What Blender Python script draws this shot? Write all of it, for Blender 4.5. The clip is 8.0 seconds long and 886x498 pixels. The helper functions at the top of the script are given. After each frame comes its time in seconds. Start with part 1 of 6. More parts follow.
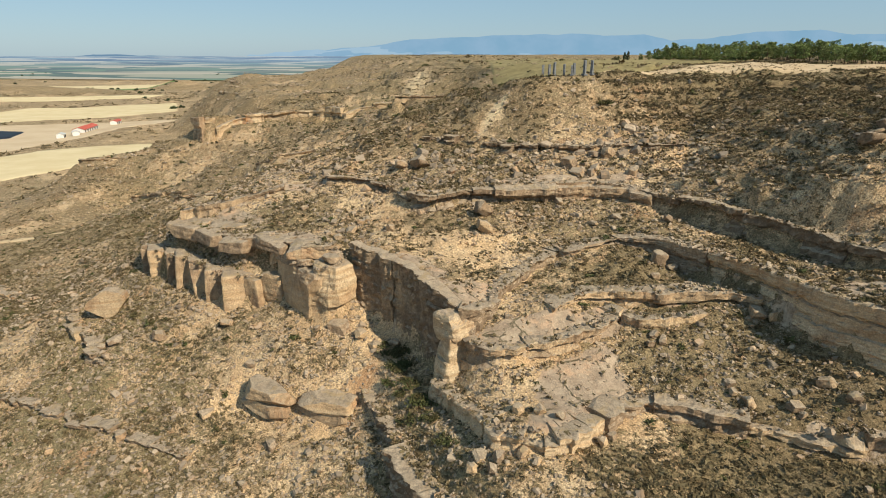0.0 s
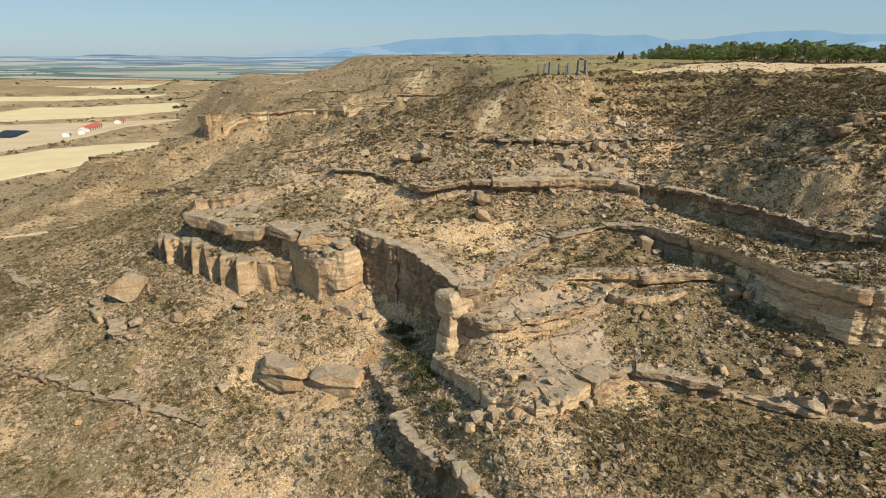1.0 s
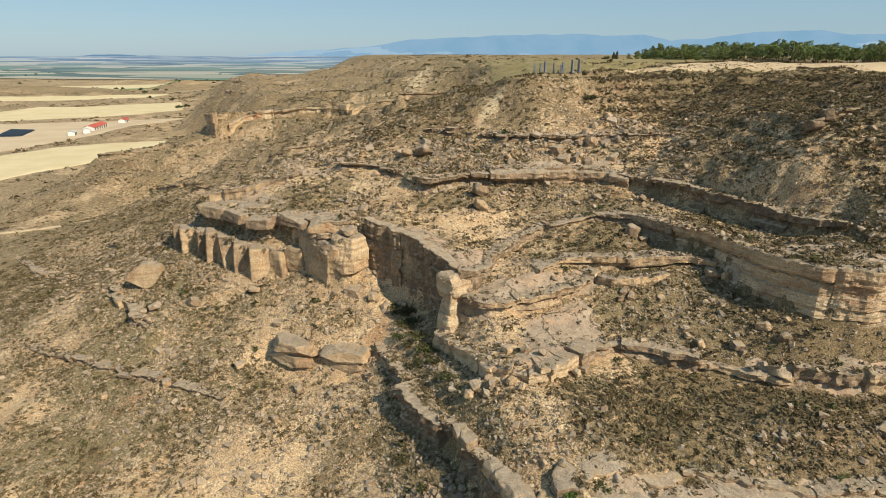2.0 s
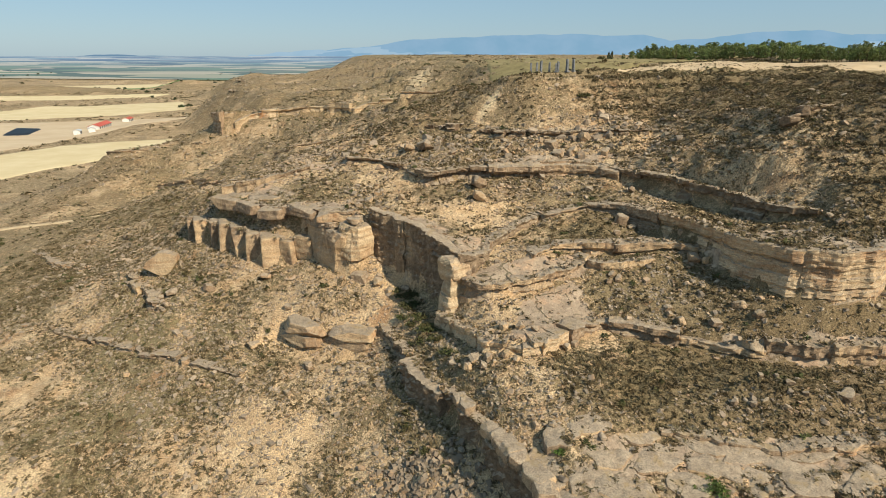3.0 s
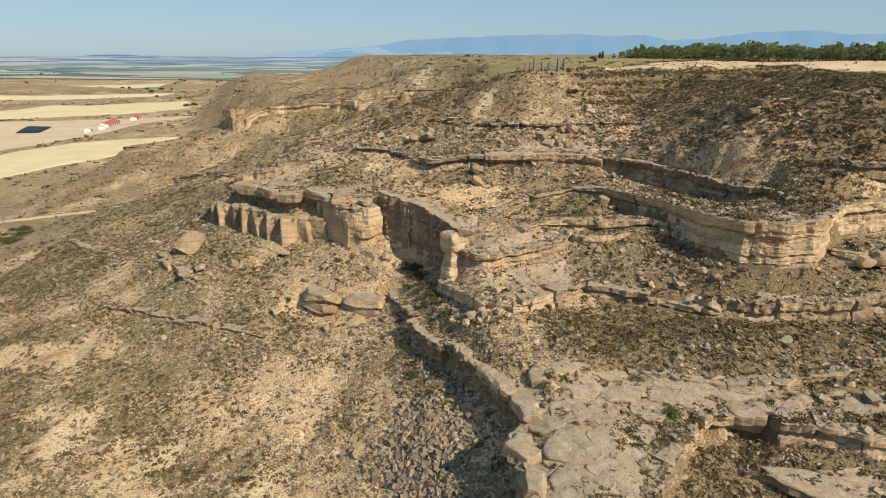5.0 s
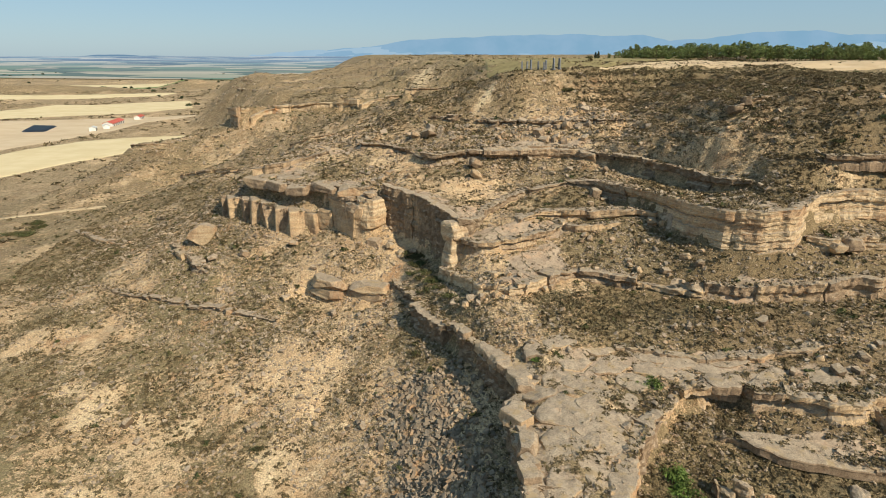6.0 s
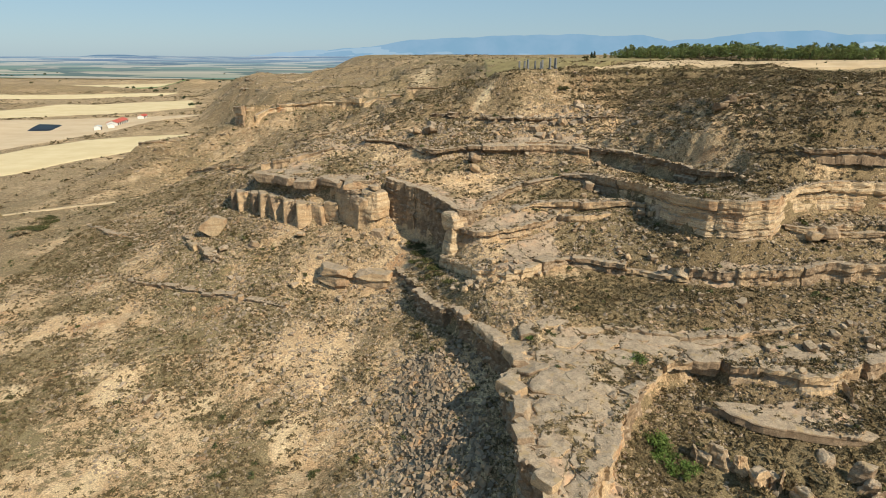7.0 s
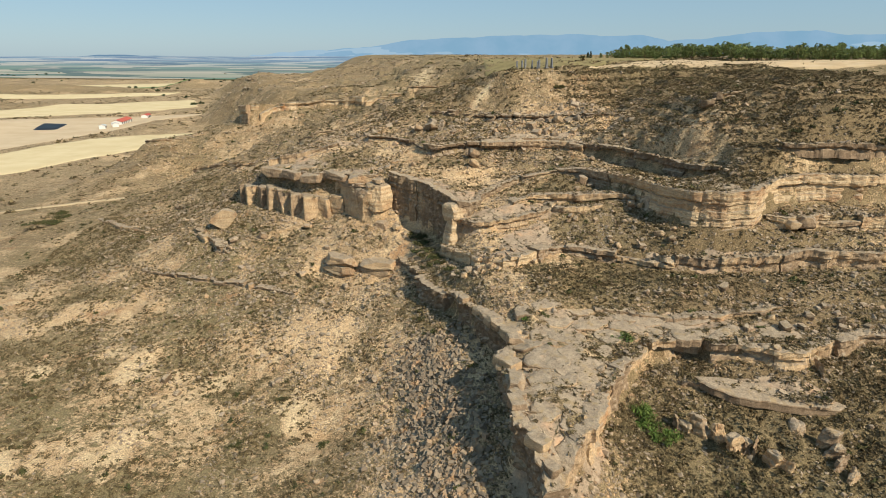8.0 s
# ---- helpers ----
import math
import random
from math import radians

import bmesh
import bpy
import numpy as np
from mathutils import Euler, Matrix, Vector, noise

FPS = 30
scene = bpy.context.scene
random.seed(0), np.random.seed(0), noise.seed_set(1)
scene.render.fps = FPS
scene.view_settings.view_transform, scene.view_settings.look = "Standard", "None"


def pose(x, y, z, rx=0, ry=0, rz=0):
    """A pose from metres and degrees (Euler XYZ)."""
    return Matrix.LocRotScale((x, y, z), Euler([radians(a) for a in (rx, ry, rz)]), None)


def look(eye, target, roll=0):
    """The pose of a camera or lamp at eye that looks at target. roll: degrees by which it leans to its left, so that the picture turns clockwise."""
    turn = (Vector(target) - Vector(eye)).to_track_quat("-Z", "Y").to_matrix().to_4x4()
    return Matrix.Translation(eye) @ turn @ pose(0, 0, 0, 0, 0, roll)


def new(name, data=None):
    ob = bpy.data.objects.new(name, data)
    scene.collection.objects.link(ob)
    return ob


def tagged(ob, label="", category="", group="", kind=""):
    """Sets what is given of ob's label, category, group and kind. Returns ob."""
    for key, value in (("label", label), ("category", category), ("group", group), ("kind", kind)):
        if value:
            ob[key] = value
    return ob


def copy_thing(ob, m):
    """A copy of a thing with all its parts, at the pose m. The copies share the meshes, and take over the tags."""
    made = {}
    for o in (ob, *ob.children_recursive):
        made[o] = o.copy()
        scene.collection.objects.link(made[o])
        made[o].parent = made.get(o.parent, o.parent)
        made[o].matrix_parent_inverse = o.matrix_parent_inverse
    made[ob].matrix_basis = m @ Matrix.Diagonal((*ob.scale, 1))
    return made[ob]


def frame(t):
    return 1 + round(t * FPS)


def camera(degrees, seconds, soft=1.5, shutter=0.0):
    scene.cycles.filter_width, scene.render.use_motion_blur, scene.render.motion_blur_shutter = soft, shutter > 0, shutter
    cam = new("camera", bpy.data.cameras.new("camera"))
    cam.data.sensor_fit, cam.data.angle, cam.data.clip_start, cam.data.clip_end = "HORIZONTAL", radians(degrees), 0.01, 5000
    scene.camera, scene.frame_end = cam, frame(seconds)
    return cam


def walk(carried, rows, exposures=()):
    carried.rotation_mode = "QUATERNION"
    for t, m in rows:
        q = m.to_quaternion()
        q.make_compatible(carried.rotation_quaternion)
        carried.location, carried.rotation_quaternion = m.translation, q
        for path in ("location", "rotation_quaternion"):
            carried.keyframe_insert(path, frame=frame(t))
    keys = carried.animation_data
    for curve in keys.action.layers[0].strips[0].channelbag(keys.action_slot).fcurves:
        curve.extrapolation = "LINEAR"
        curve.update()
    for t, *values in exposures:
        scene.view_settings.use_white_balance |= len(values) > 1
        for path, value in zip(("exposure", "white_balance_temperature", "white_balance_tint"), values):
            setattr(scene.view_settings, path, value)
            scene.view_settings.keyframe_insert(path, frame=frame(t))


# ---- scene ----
# Camera: a steady level flight backwards, with no turn to speak of.
cam = camera(73.7, 8.0, soft=0.9)
PATH = [  # seconds, x, y, z, pitch, roll, yaw
    (0.0, -0.000, -0.000, 62.000, -18.200, 0.0, 0.000),
    (0.5, -0.071, -3.575, 61.978, -18.199, 0.0, -0.000),
    (1.0, -0.141, -7.152, 61.955, -18.197, 0.0, -0.000),
    (1.5, -0.212, -10.731, 61.933, -18.196, 0.0, -0.001),
    (2.0, -0.283, -14.311, 61.911, -18.195, 0.0, -0.001),
    (2.5, -0.353, -17.893, 61.889, -18.193, 0.0, -0.001),
    (3.0, -0.424, -21.477, 61.866, -18.192, 0.0, -0.001),
    (3.5, -0.495, -25.062, 61.844, -18.191, 0.0, -0.000),
    (4.0, -0.566, -28.648, 61.822, -18.189, 0.0, -0.000),
    (4.5, -0.637, -32.237, 61.799, -18.188, 0.0, -0.000),
    (5.0, -0.708, -35.827, 61.777, -18.186, 0.0, 0.000),
    (5.5, -0.778, -39.418, 61.755, -18.185, 0.0, 0.001),
    (6.0, -0.849, -43.011, 61.732, -18.184, 0.0, 0.001),
    (6.5, -0.920, -46.606, 61.710, -18.182, 0.0, 0.001),
    (7.0, -0.991, -50.202, 61.687, -18.181, 0.0, 0.002),
    (7.5, -1.062, -53.800, 61.665, -18.180, 0.0, 0.002),
    (8.0, -1.134, -57.400, 61.643, -18.178, 0.0, 0.003),
]
walk(cam, [(t, pose(x, y, z, 90 + pitch, roll, yaw)) for t, x, y, z, pitch, roll, yaw in PATH])

# ---- light: a clear summer sky and one low afternoon sun ----
SUN_TO = Vector((0.82, -0.73, 0.92)).normalized()
world = bpy.data.worlds.new("sky")
scene.world = world
world.use_nodes = True
wn = world.node_tree
sky = wn.nodes.new("ShaderNodeTexSky")
sky.sky_type = "NISHITA"
sky.sun_disc = False
sky.sun_elevation = math.asin(SUN_TO.z)
sky.sun_rotation = math.atan2(SUN_TO.x, SUN_TO.y)
sky.altitude = 400
sky.air_density, sky.dust_density, sky.ozone_density = 1.0, 0.5, 3.0
haze = wn.nodes.new("ShaderNodeMix")
haze.data_type = "RGBA"
haze.inputs[0].default_value = 0.5
haze.inputs[7].default_value = (5.2, 8.4, 10.9, 1)
wn.links.new(sky.outputs["Color"], haze.inputs[6])
wn.links.new(haze.outputs[2], wn.nodes["Background"].inputs["Color"])
wn.nodes["Background"].inputs["Strength"].default_value = 0.069
sun_data = bpy.data.lights.new("sun", "SUN")
sun_data.energy, sun_data.angle, sun_data.color = 5.3, radians(0.6), (0.985, 0.878, 0.69)
sun = new("sun", sun_data)
sun.matrix_world = look((300 * SUN_TO.x, 300 * SUN_TO.y, 300 * SUN_TO.z + 60), (0, 0, 60))
scene.view_settings.exposure = 0.077

# ---- landform: rims of the rock ledges and the slopes between them ----
# Each ledge runs with its low side on the right hand: x, y, height of the rim, drop.
LEDGES = {
    "upper": [(-22.6, 112, 39.5, 1.4), (-15, 110.7, 39.5, 1.2), (-10.5, 107, 39.5, 2.0), (-6.6, 101, 39.2, 3.4), (-1.5, 99.3, 39, 3.2), (4, 102.3, 39.5, 2.6), (9.5, 103, 39.5, 2.4)],
    "upper_shelf": [(9, 103.2, 40, 2.4), (14, 103.6, 40.2, 2.8), (20, 104.2, 40.3, 3.0), (27, 104, 40.2, 3.0), (33, 102, 39.9, 2.6), (36, 99, 39.6, 2.0)],
    "upper_east": [(33.6, 100.6, 39.5, 1.6), (37.2, 97.5, 39.5, 3.4), (43, 90, 39.5, 4.0), (48, 81.5, 39.3, 4.2), (53, 70, 39, 3.0), (57, 66.4, 39.2, 1.4)],
    "crest": [(60, 67.4, 43.2, 0.7), (65, 65.2, 43.9, 1.0), (73, 63.2, 44.4, 1.6), (86, 62.5, 44.8, 2.0), (105, 61.5, 45, 2.0)],
    "band": [(18.8, 86.5, 33.2, 0.5), (28, 90, 34.2, 1.0), (33, 88, 35, 2.4), (37.2, 80, 35.4, 5.0), (40.4, 73, 35.6, 6.2), (43.4, 65.6, 35.8, 6.8), (46.6, 59, 36, 7.4), (50, 55.6, 36.2, 7.8), (54.5, 54, 36.4, 8.0),
             (59.5, 54.6, 36.8, 7.8), (63.4, 57, 37.4, 7.2), (67, 59.8, 38.2, 6.4), (72, 60.8, 38.5, 6.2), (89.6, 61.2, 38.7, 6.2), (125, 60, 39, 6)],
    "under_band": [(63.5, 56.8, 31.2, 1.2), (67, 55.8, 31.5, 3.0), (73, 55.6, 31.5, 3.4), (88, 55.2, 31.6, 3.5), (125, 53, 32, 3.5)],
    "pillars": [(-62.5, 114, 24.5, 4.2), (-55, 108.3, 26, 5.4), (-47, 102.2, 26.3, 5.8), (-41, 97.4, 26.0, 5.6), (-36.7, 94.0, 26, 5.6), (-31.5, 93.4, 26.3, 5.6),
                (-28, 92.6, 27, 5.0)],
    "buttress": [(-28.6, 93.4, 30.3, 7.5), (-23.2, 88.4, 30.5, 8.5), (-18.2, 83.8, 30.8, 9.4), (-14.7, 86.2, 32, 9), (-14.4, 89, 33, 7)],
    "prow": [(-14.4, 88.6, 33.8, 9.0), (-10.2, 85, 33.3, 11.8), (-7.4, 82.4, 33, 12.4), (-3.3, 77, 32, 12.4), (-0.6, 73.4, 31.4, 12), (1.3, 70.0, 31, 10.4), (2.6, 69.6, 30.8, 4.4), (5, 71.4, 30.6, 1.8), (8.5, 75.6, 31, 1.5), (13.7, 83.7, 32, 1.2),
             (19.9, 88.6, 32.8, 0.8), (25.4, 91.6, 33.5, 0.6)],
    "shoulder": [(2.0, 70.4, 27.2, 4.6), (3.4, 67.2, 27.4, 3.6), (6.2, 65.4, 27.4, 2.8), (9.5, 65.5, 27.5, 2.6), (12.9, 66.4, 27.8, 2.6), (15.9, 67.1, 28.5, 2.8), (19, 68, 29, 2.6), (22.4, 69.6, 29.4, 2.4), (24.4, 72, 30, 1.4)],
    "shelf_foot": [(-1.6, 68.4, 21.4, 2.6), (1.8, 61.6, 22, 2.4), (4.3, 57, 22.8, 2.2), (6, 54, 23.4, 2.2), (8.4, 52.7, 23.7, 2.0), (10.8, 52, 23.9, 2.0), (13.4, 52.6, 24, 2.0), (15.6, 54, 24, 2.0), (17.9, 55.8, 24, 1.6)],
    "middle": [(17.9, 55.8, 24, 1.8), (20.5, 58.2, 24, 1.4), (23.9, 60.3, 24, 1.4), (28.1, 58.8, 23.9, 2.2), (33.8, 56.3, 23.9, 3.0),
               (37.7, 54.6, 24, 3.3), (42.5, 52.4, 24, 3.2), (50, 50.9, 24.2, 3.3), (56, 50, 24.6, 3.3), (62.3, 48.8, 25.3, 3.4), (66.6, 49.6, 26.4, 3.8), (81, 47.6, 26.7, 3.4), (115, 44.5, 27, 3.4)],
    "wall": [(-11.8, 73.2, 16.4, 1.2), (-8.6, 66, 16.8, 2.4), (-5.2, 59, 17, 3.6), (0.5, 48.8, 17.2, 4.4), (5.3, 40, 17, 4.8), (8.8, 34, 16.6, 5.0), (10, 31, 16.3, 5.4), (7.4, 27, 15.9, 5.0),
             (8.3, 21.6, 16, 4.9), (8.7, 16.9, 16, 5.9), (7.6, 10.9, 15.8, 8.0), (8.8, 8, 15.6, 9.2), (10.6, 4.2, 14.8, 9.4), (11.7, 0.2, 12.3, 8.4)],
    "spur_side": [(13, 0.5, 11.5, 4.5), (14.4, 4.7, 14.2, 5.5), (16.6, 6, 15, 6.0), (18.6, 8.4, 15.4, 6.0), (20.8, 13, 15.8, 6.2), (22.7, 17, 16, 6.4), (25.8, 21.4, 16.2, 6.2), (27.5, 22.7, 16.4, 5.6), (31, 27.5, 16.8, 5.0), (33.5, 29.8, 17, 4.4),
                  (36.6, 30.4, 17, 4.2), (38.2, 32.4, 17.1, 4.4), (40.6, 32.4, 17.2, 4.4), (42.2, 29, 17.2, 3.6), (45.6, 28, 17.4, 2.8), (49.3, 26.6, 17.4, 2.6), (53, 25.2, 17.6, 2.8), (57, 25.8, 17.6, 3.2), (61.5, 28.7, 17.6, 2.8), (68, 31, 17.6, 1.6), (92, 31, 18.4, 1.4)],
    "lower_shelf": [(37, 25.2, 12.4, 1.2), (44.6, 23.2, 12.6, 1.8), (50.8, 20, 12.3, 2.0), (56.3, 18.6, 12.3, 2.0), (59.5, 21, 13, 1.0)],
    "slab_step": [(26, 39.6, 18.6, 0.7), (32.6, 37.8, 18.5, 0.8), (38.8, 36.3, 18.3, 0.8), (45, 36.4, 18.4, 0.8), (51, 36.8, 18.9, 0.7), (60, 38.4, 19.9, 0.6)],
    "lip": [(14.4, 71.6, 30.4, 0.5), (17.8, 73.2, 31, 0.9), (20.6, 74, 31.3, 1.5), (23.5, 74.2, 31.5, 2.2), (28.7, 73.2, 31.8, 2.6), (34.1, 73, 32.1, 2.4), (38, 72.2, 32.3, 1.6), (41.4, 70.6, 32.2, 1.0)],
    "dome": [(23.6, 71.4, 29.6, 0.6), (25.2, 69.8, 29.7, 1.5), (28.6, 69.2, 29.9, 1.7), (32, 69.6, 30, 1.2), (34.6, 70.6, 30.1, 0.5)],
    "cap": [(-51, 112, 31, 2.6), (-49, 109.4, 31.2, 3.0), (-42, 103, 31.5, 4.0), (-34.6, 97.4, 31.8, 4.0), (-29.5, 95.8, 32.6, 3.4), (-25, 92.6, 32.6, 1.4), (-18, 89.4, 33.2, 1.0)],
    "back_slabs": [(-51, 110.8, 34, 1.3), (-43, 110, 35, 1.3), (-37, 111.7, 36.5, 1.1), (-30.8, 112.4, 38, 1.0)],
    "left_ridge": [(-71, 101, 16, 1.6), (-64, 95.2, 15, 2.0), (-57, 86.5, 14, 1.6)],
    "low_strip": [(-90, 93, 7.6, 0.6), (-76, 86, 8.5, 0.9), (-62, 79.5, 9.2, 0.9), (-53.5, 75.6, 9.5, 0.9), (-44, 71, 10, 0.6), (-35, 67.3, 10.2, 0.8)],
    "hill_rocks": [(-8, 130, 46, 2.2), (0, 128.5, 46, 2.2), (6, 124.5, 45.5, 2.0), (14, 119, 45, 1.2), (25, 115.5, 45, 1.4), (33, 113.5, 45.5, 1.0), (46, 113, 46, 0.7)],
    "hill_cave": [(-16, 201, 49, 0.8), (0, 198, 49.5, 1.4), (9, 196, 50, 2.4), (14, 200, 50, 1.0)],
    "far_cliff": [(-106, 254, 37.0, 8.5), (-99, 246, 37.6, 11), (-93, 247, 37.4, 9), (-88, 253, 37.5, 3.5), (-74, 254, 39, 2.8), (-52, 250.5, 40.4, 3.2), (-47.5, 248, 42, 6), (-39, 243, 42.2, 5.5),
                  (-34, 246, 43, 2.6), (-10, 240, 45, 1.6), (6, 237, 46, 0.8)],
    "far_strip": [(-63, 196, 27.6, 0.8), (-55, 191, 30.4, 1.2), (-38, 188, 34, 1.0)],
    "flank_strip": [(-92, 196, 16.6, 1.2), (-84, 187, 18.8, 1.6), (-74, 178, 21, 1.4), (-66, 172, 22.6, 1.0)],
    "flank_rocks": [(-98, 150, 9.4, 1.4), (-88, 143, 11.4, 2.0), (-79, 137, 13.6, 1.8), (-71, 132, 16, 1.4)],
    "flank_low": [(-128, 152, 4.6, 0.7), (-117, 142, 5.6, 1.0), (-107, 134, 6.4, 0.9), (-97, 126, 7.4, 0.6)],
    "ridge_cap": [(-156, 250.5, 19.4, 1.2), (-145, 248.5, 20.4, 1.5), (-131, 246.5, 21.2, 1.2)],
    "left_far": [(-121, 226, 9.6, 1.2), (-110, 216, 12.8, 1.8), (-99, 205.5, 15.2, 1.6), (-90, 199, 17.4, 1.2)],
    "right_rocks": [(60, 87, 51.0, 0.5), (64, 85.5, 52.6, 1.3), (70, 87.5, 53.8, 0.8)],
}
# Lines of slopes, hollows and the plateau's brow, with no step: x, y, height.
SLOPES = [
    [(10, 140, 53.5), (20, 132, 57.0), (32, 136, 57.5), (50, 144, 57.3), (75, 141, 57.0), (110, 126, 57.2), (150, 118, 57.8)],
    [(45, 192, 59.4), (74, 202, 60), (88, 184, 59.9), (104, 168, 59.8), (124, 152, 59.8), (160, 140, 60)],
    [(-20, 345, 58.5), (0, 290, 58), (18, 235, 57.5), (40, 206, 60), (90, 206, 60.3), (150, 210, 60.6)],
    [(-20, 150, 45), (0, 150, 50.5), (5, 175, 52)],
    [(47.5, 89, 43.4), (50.5, 82, 44.8), (55.5, 77.5, 46.2), (61, 74.5, 48), (68, 71, 48.6), (80, 69.5, 50), (100, 69, 50.6), (140, 67, 51)],
    [(68, 127, 54.5), (63, 114, 51), (62, 101, 51.2), (62.5, 88, 51.9), (75, 83.5, 54.8), (95, 86, 56.5), (140, 92, 58.5)],
    [(41, 98, 40.8), (45, 110, 42.6), (49, 121, 46.5), (56, 133, 53.5)],
    [(-10.8, 80, 19.6), (-8, 75.5, 18.8), (-4.6, 67, 18), (-1, 59.5, 18.6), (3.4, 53, 20), (7.5, 49.6, 21.4), (13.2, 50, 21.9), (17.6, 51, 21.9), (22, 52.4, 21.4), (28, 53.4, 20.8)],
    [(2, 50.5, 18), (6, 45, 18.2), (10.3, 42.5, 18.8), (16, 42.4, 19.6), (22, 42, 19.9), (28, 41.6, 19)],
    [(30, 47.5, 19.8), (36, 46, 20.4), (43, 44, 21.6), (53, 43, 21.1), (67.5, 44, 22), (80, 41, 22.5), (115, 38, 23)],
    [(13, 33, 17), (22, 33, 16.9), (29, 33, 17.1), (45, 32.5, 17.6), (56, 33, 18)],
    [(13, 24, 16.7), (16.8, 25.6, 17), (21, 22, 16.4)],
    [(-31, 76.6, 11.4), (-25.6, 72.6, 10.6), (-20, 70.6, 10.8), (-12.8, 68.6, 11.4)],
    [(-104, 160, 7), (-92, 128, 8.6), (-88, 104, 9.3), (-70, 88, 10), (-47, 74, 9.8), (-25, 69, 10.8), (-15, 66, 12.6)],
    [(-150, 120, 1), (-123, 115, 1.2), (-97, 88, 4.2), (-83, 60, 3), (-63, 48, 2.4), (-48, 46, 1.2), (-31, 39, 1.2), (-19.4, 40.4, 2.8), (-10, 40, 6), (-4, 41.5, 8.6)],
    [(-80, 79, 4.8), (-54, 63, 4.6), (-36, 57.5, 5.2), (-21, 53.5, 7), (-10, 50.6, 8.6)],
    [(-3.4, 44, 10), (0.4, 36, 9.2), (3, 28, 10.2), (3.6, 22, 10.6), (3, 15, 8.8), (3.6, 7, 6.2), (5, -2, 3)],
    [(-110, 60, 1.4), (-68, 35, 2), (-49, 32, 0.6), (-22, 28, -0.8), (-8, 25, 2.6), (-2.2, 22.6, 6.4)],
    [(-80, 5, 0), (-40, 0, -1), (0, -6, -0.5), (40, -10, 1), (90, -10, 3)],
    [(-62, 105, 18.8), (-45, 92, 17.6), (-30, 84, 17.2), (-20, 79.5, 19.2)],
    [(-90, 140, 13), (-74, 128, 16), (-74, 155, 16), (-66, 178, 21), (-66, 205, 26)],
    [(-172, 300, 6), (-165, 262, 10), (-150, 252, 18.6), (-130, 248, 20.5), (-112, 245, 24)],
    [(-150, 170, 1.5), (-132, 198, 4), (-120, 224, 6), (-106, 226, 12), (-80, 236, 28)],
    [(-54, 214, 31), (-40, 214, 36)],
    [(-62, 122, 27), (-50, 142, 30), (-40, 165, 33)],
    [(-30, 135, 39.5), (-20, 170, 41), (-10, 215, 44)],
    [(-84, 325, 36), (-84, 290, 40), (-60, 290, 44), (-30, 300, 47)],
    [(29.6, 22.5, 8.4), (39, 17.8, 8.6), (45, 15.4, 9.4), (54, 16.6, 10.2), (66, 20, 12), (80, 22, 13), (110, 24, 15)],
    [(45, 56, 26.6), (53, 51.6, 26.2), (61.5, 51.4, 27.6), (73, 53, 28.4), (95, 51, 29)],
    [(24, 8, 5), (38, 6, 5.6), (52, 6, 6.4), (80, 4, 6.5), (110, 6, 8)],
]


def lattice(ix, seed):
    h = np.full(ix[0].shape, seed * 374761393 % 4294967296, dtype=np.uint64)
    for k, c in zip((668265263, 2246822519, 3266489917), ix):
        h = (h ^ (c.astype(np.int64) & 0xFFFFFFFF).astype(np.uint64) * np.uint64(k)) & np.uint64(0xFFFFFFFF)
        h = (h ^ (h >> np.uint64(15))) * np.uint64(2246822519) & np.uint64(0xFFFFFFFF)
        h = h ^ (h >> np.uint64(13))
    return h.astype(np.float64) / 4294967295.0 * 2 - 1


def value_noise(coords, seed=0):
    """Smooth noise from -1 to 1 at places given as arrays of two or three coordinates."""
    cells = [np.floor(c) for c in coords]
    fr = [c - f for c, f in zip(coords, cells)]
    fr = [f * f * (3 - 2 * f) for f in fr]
    total = 0
    for corner in range(2 ** len(coords)):
        bits = [(corner >> i) & 1 for i in range(len(coords))]
        w = 1
        for b, f in zip(bits, fr):
            w = w * (f if b else 1 - f)
        total = total + w * lattice([c + b for c, b in zip(cells, bits)], seed)
    return total


def fbm(coords, size, octaves=4, seed=0, gain=0.5):
    total, amp, k = 0, 1.0, 1.0 / size
    for i in range(octaves):
        total = total + amp * value_noise([c * k for c in coords], seed + 17 * i)
        amp, k = amp * gain, k * 2.03
    return total


def smooth01(v):
    v = np.clip(v, 0, 1)
    return v * v * (3 - 2 * v)


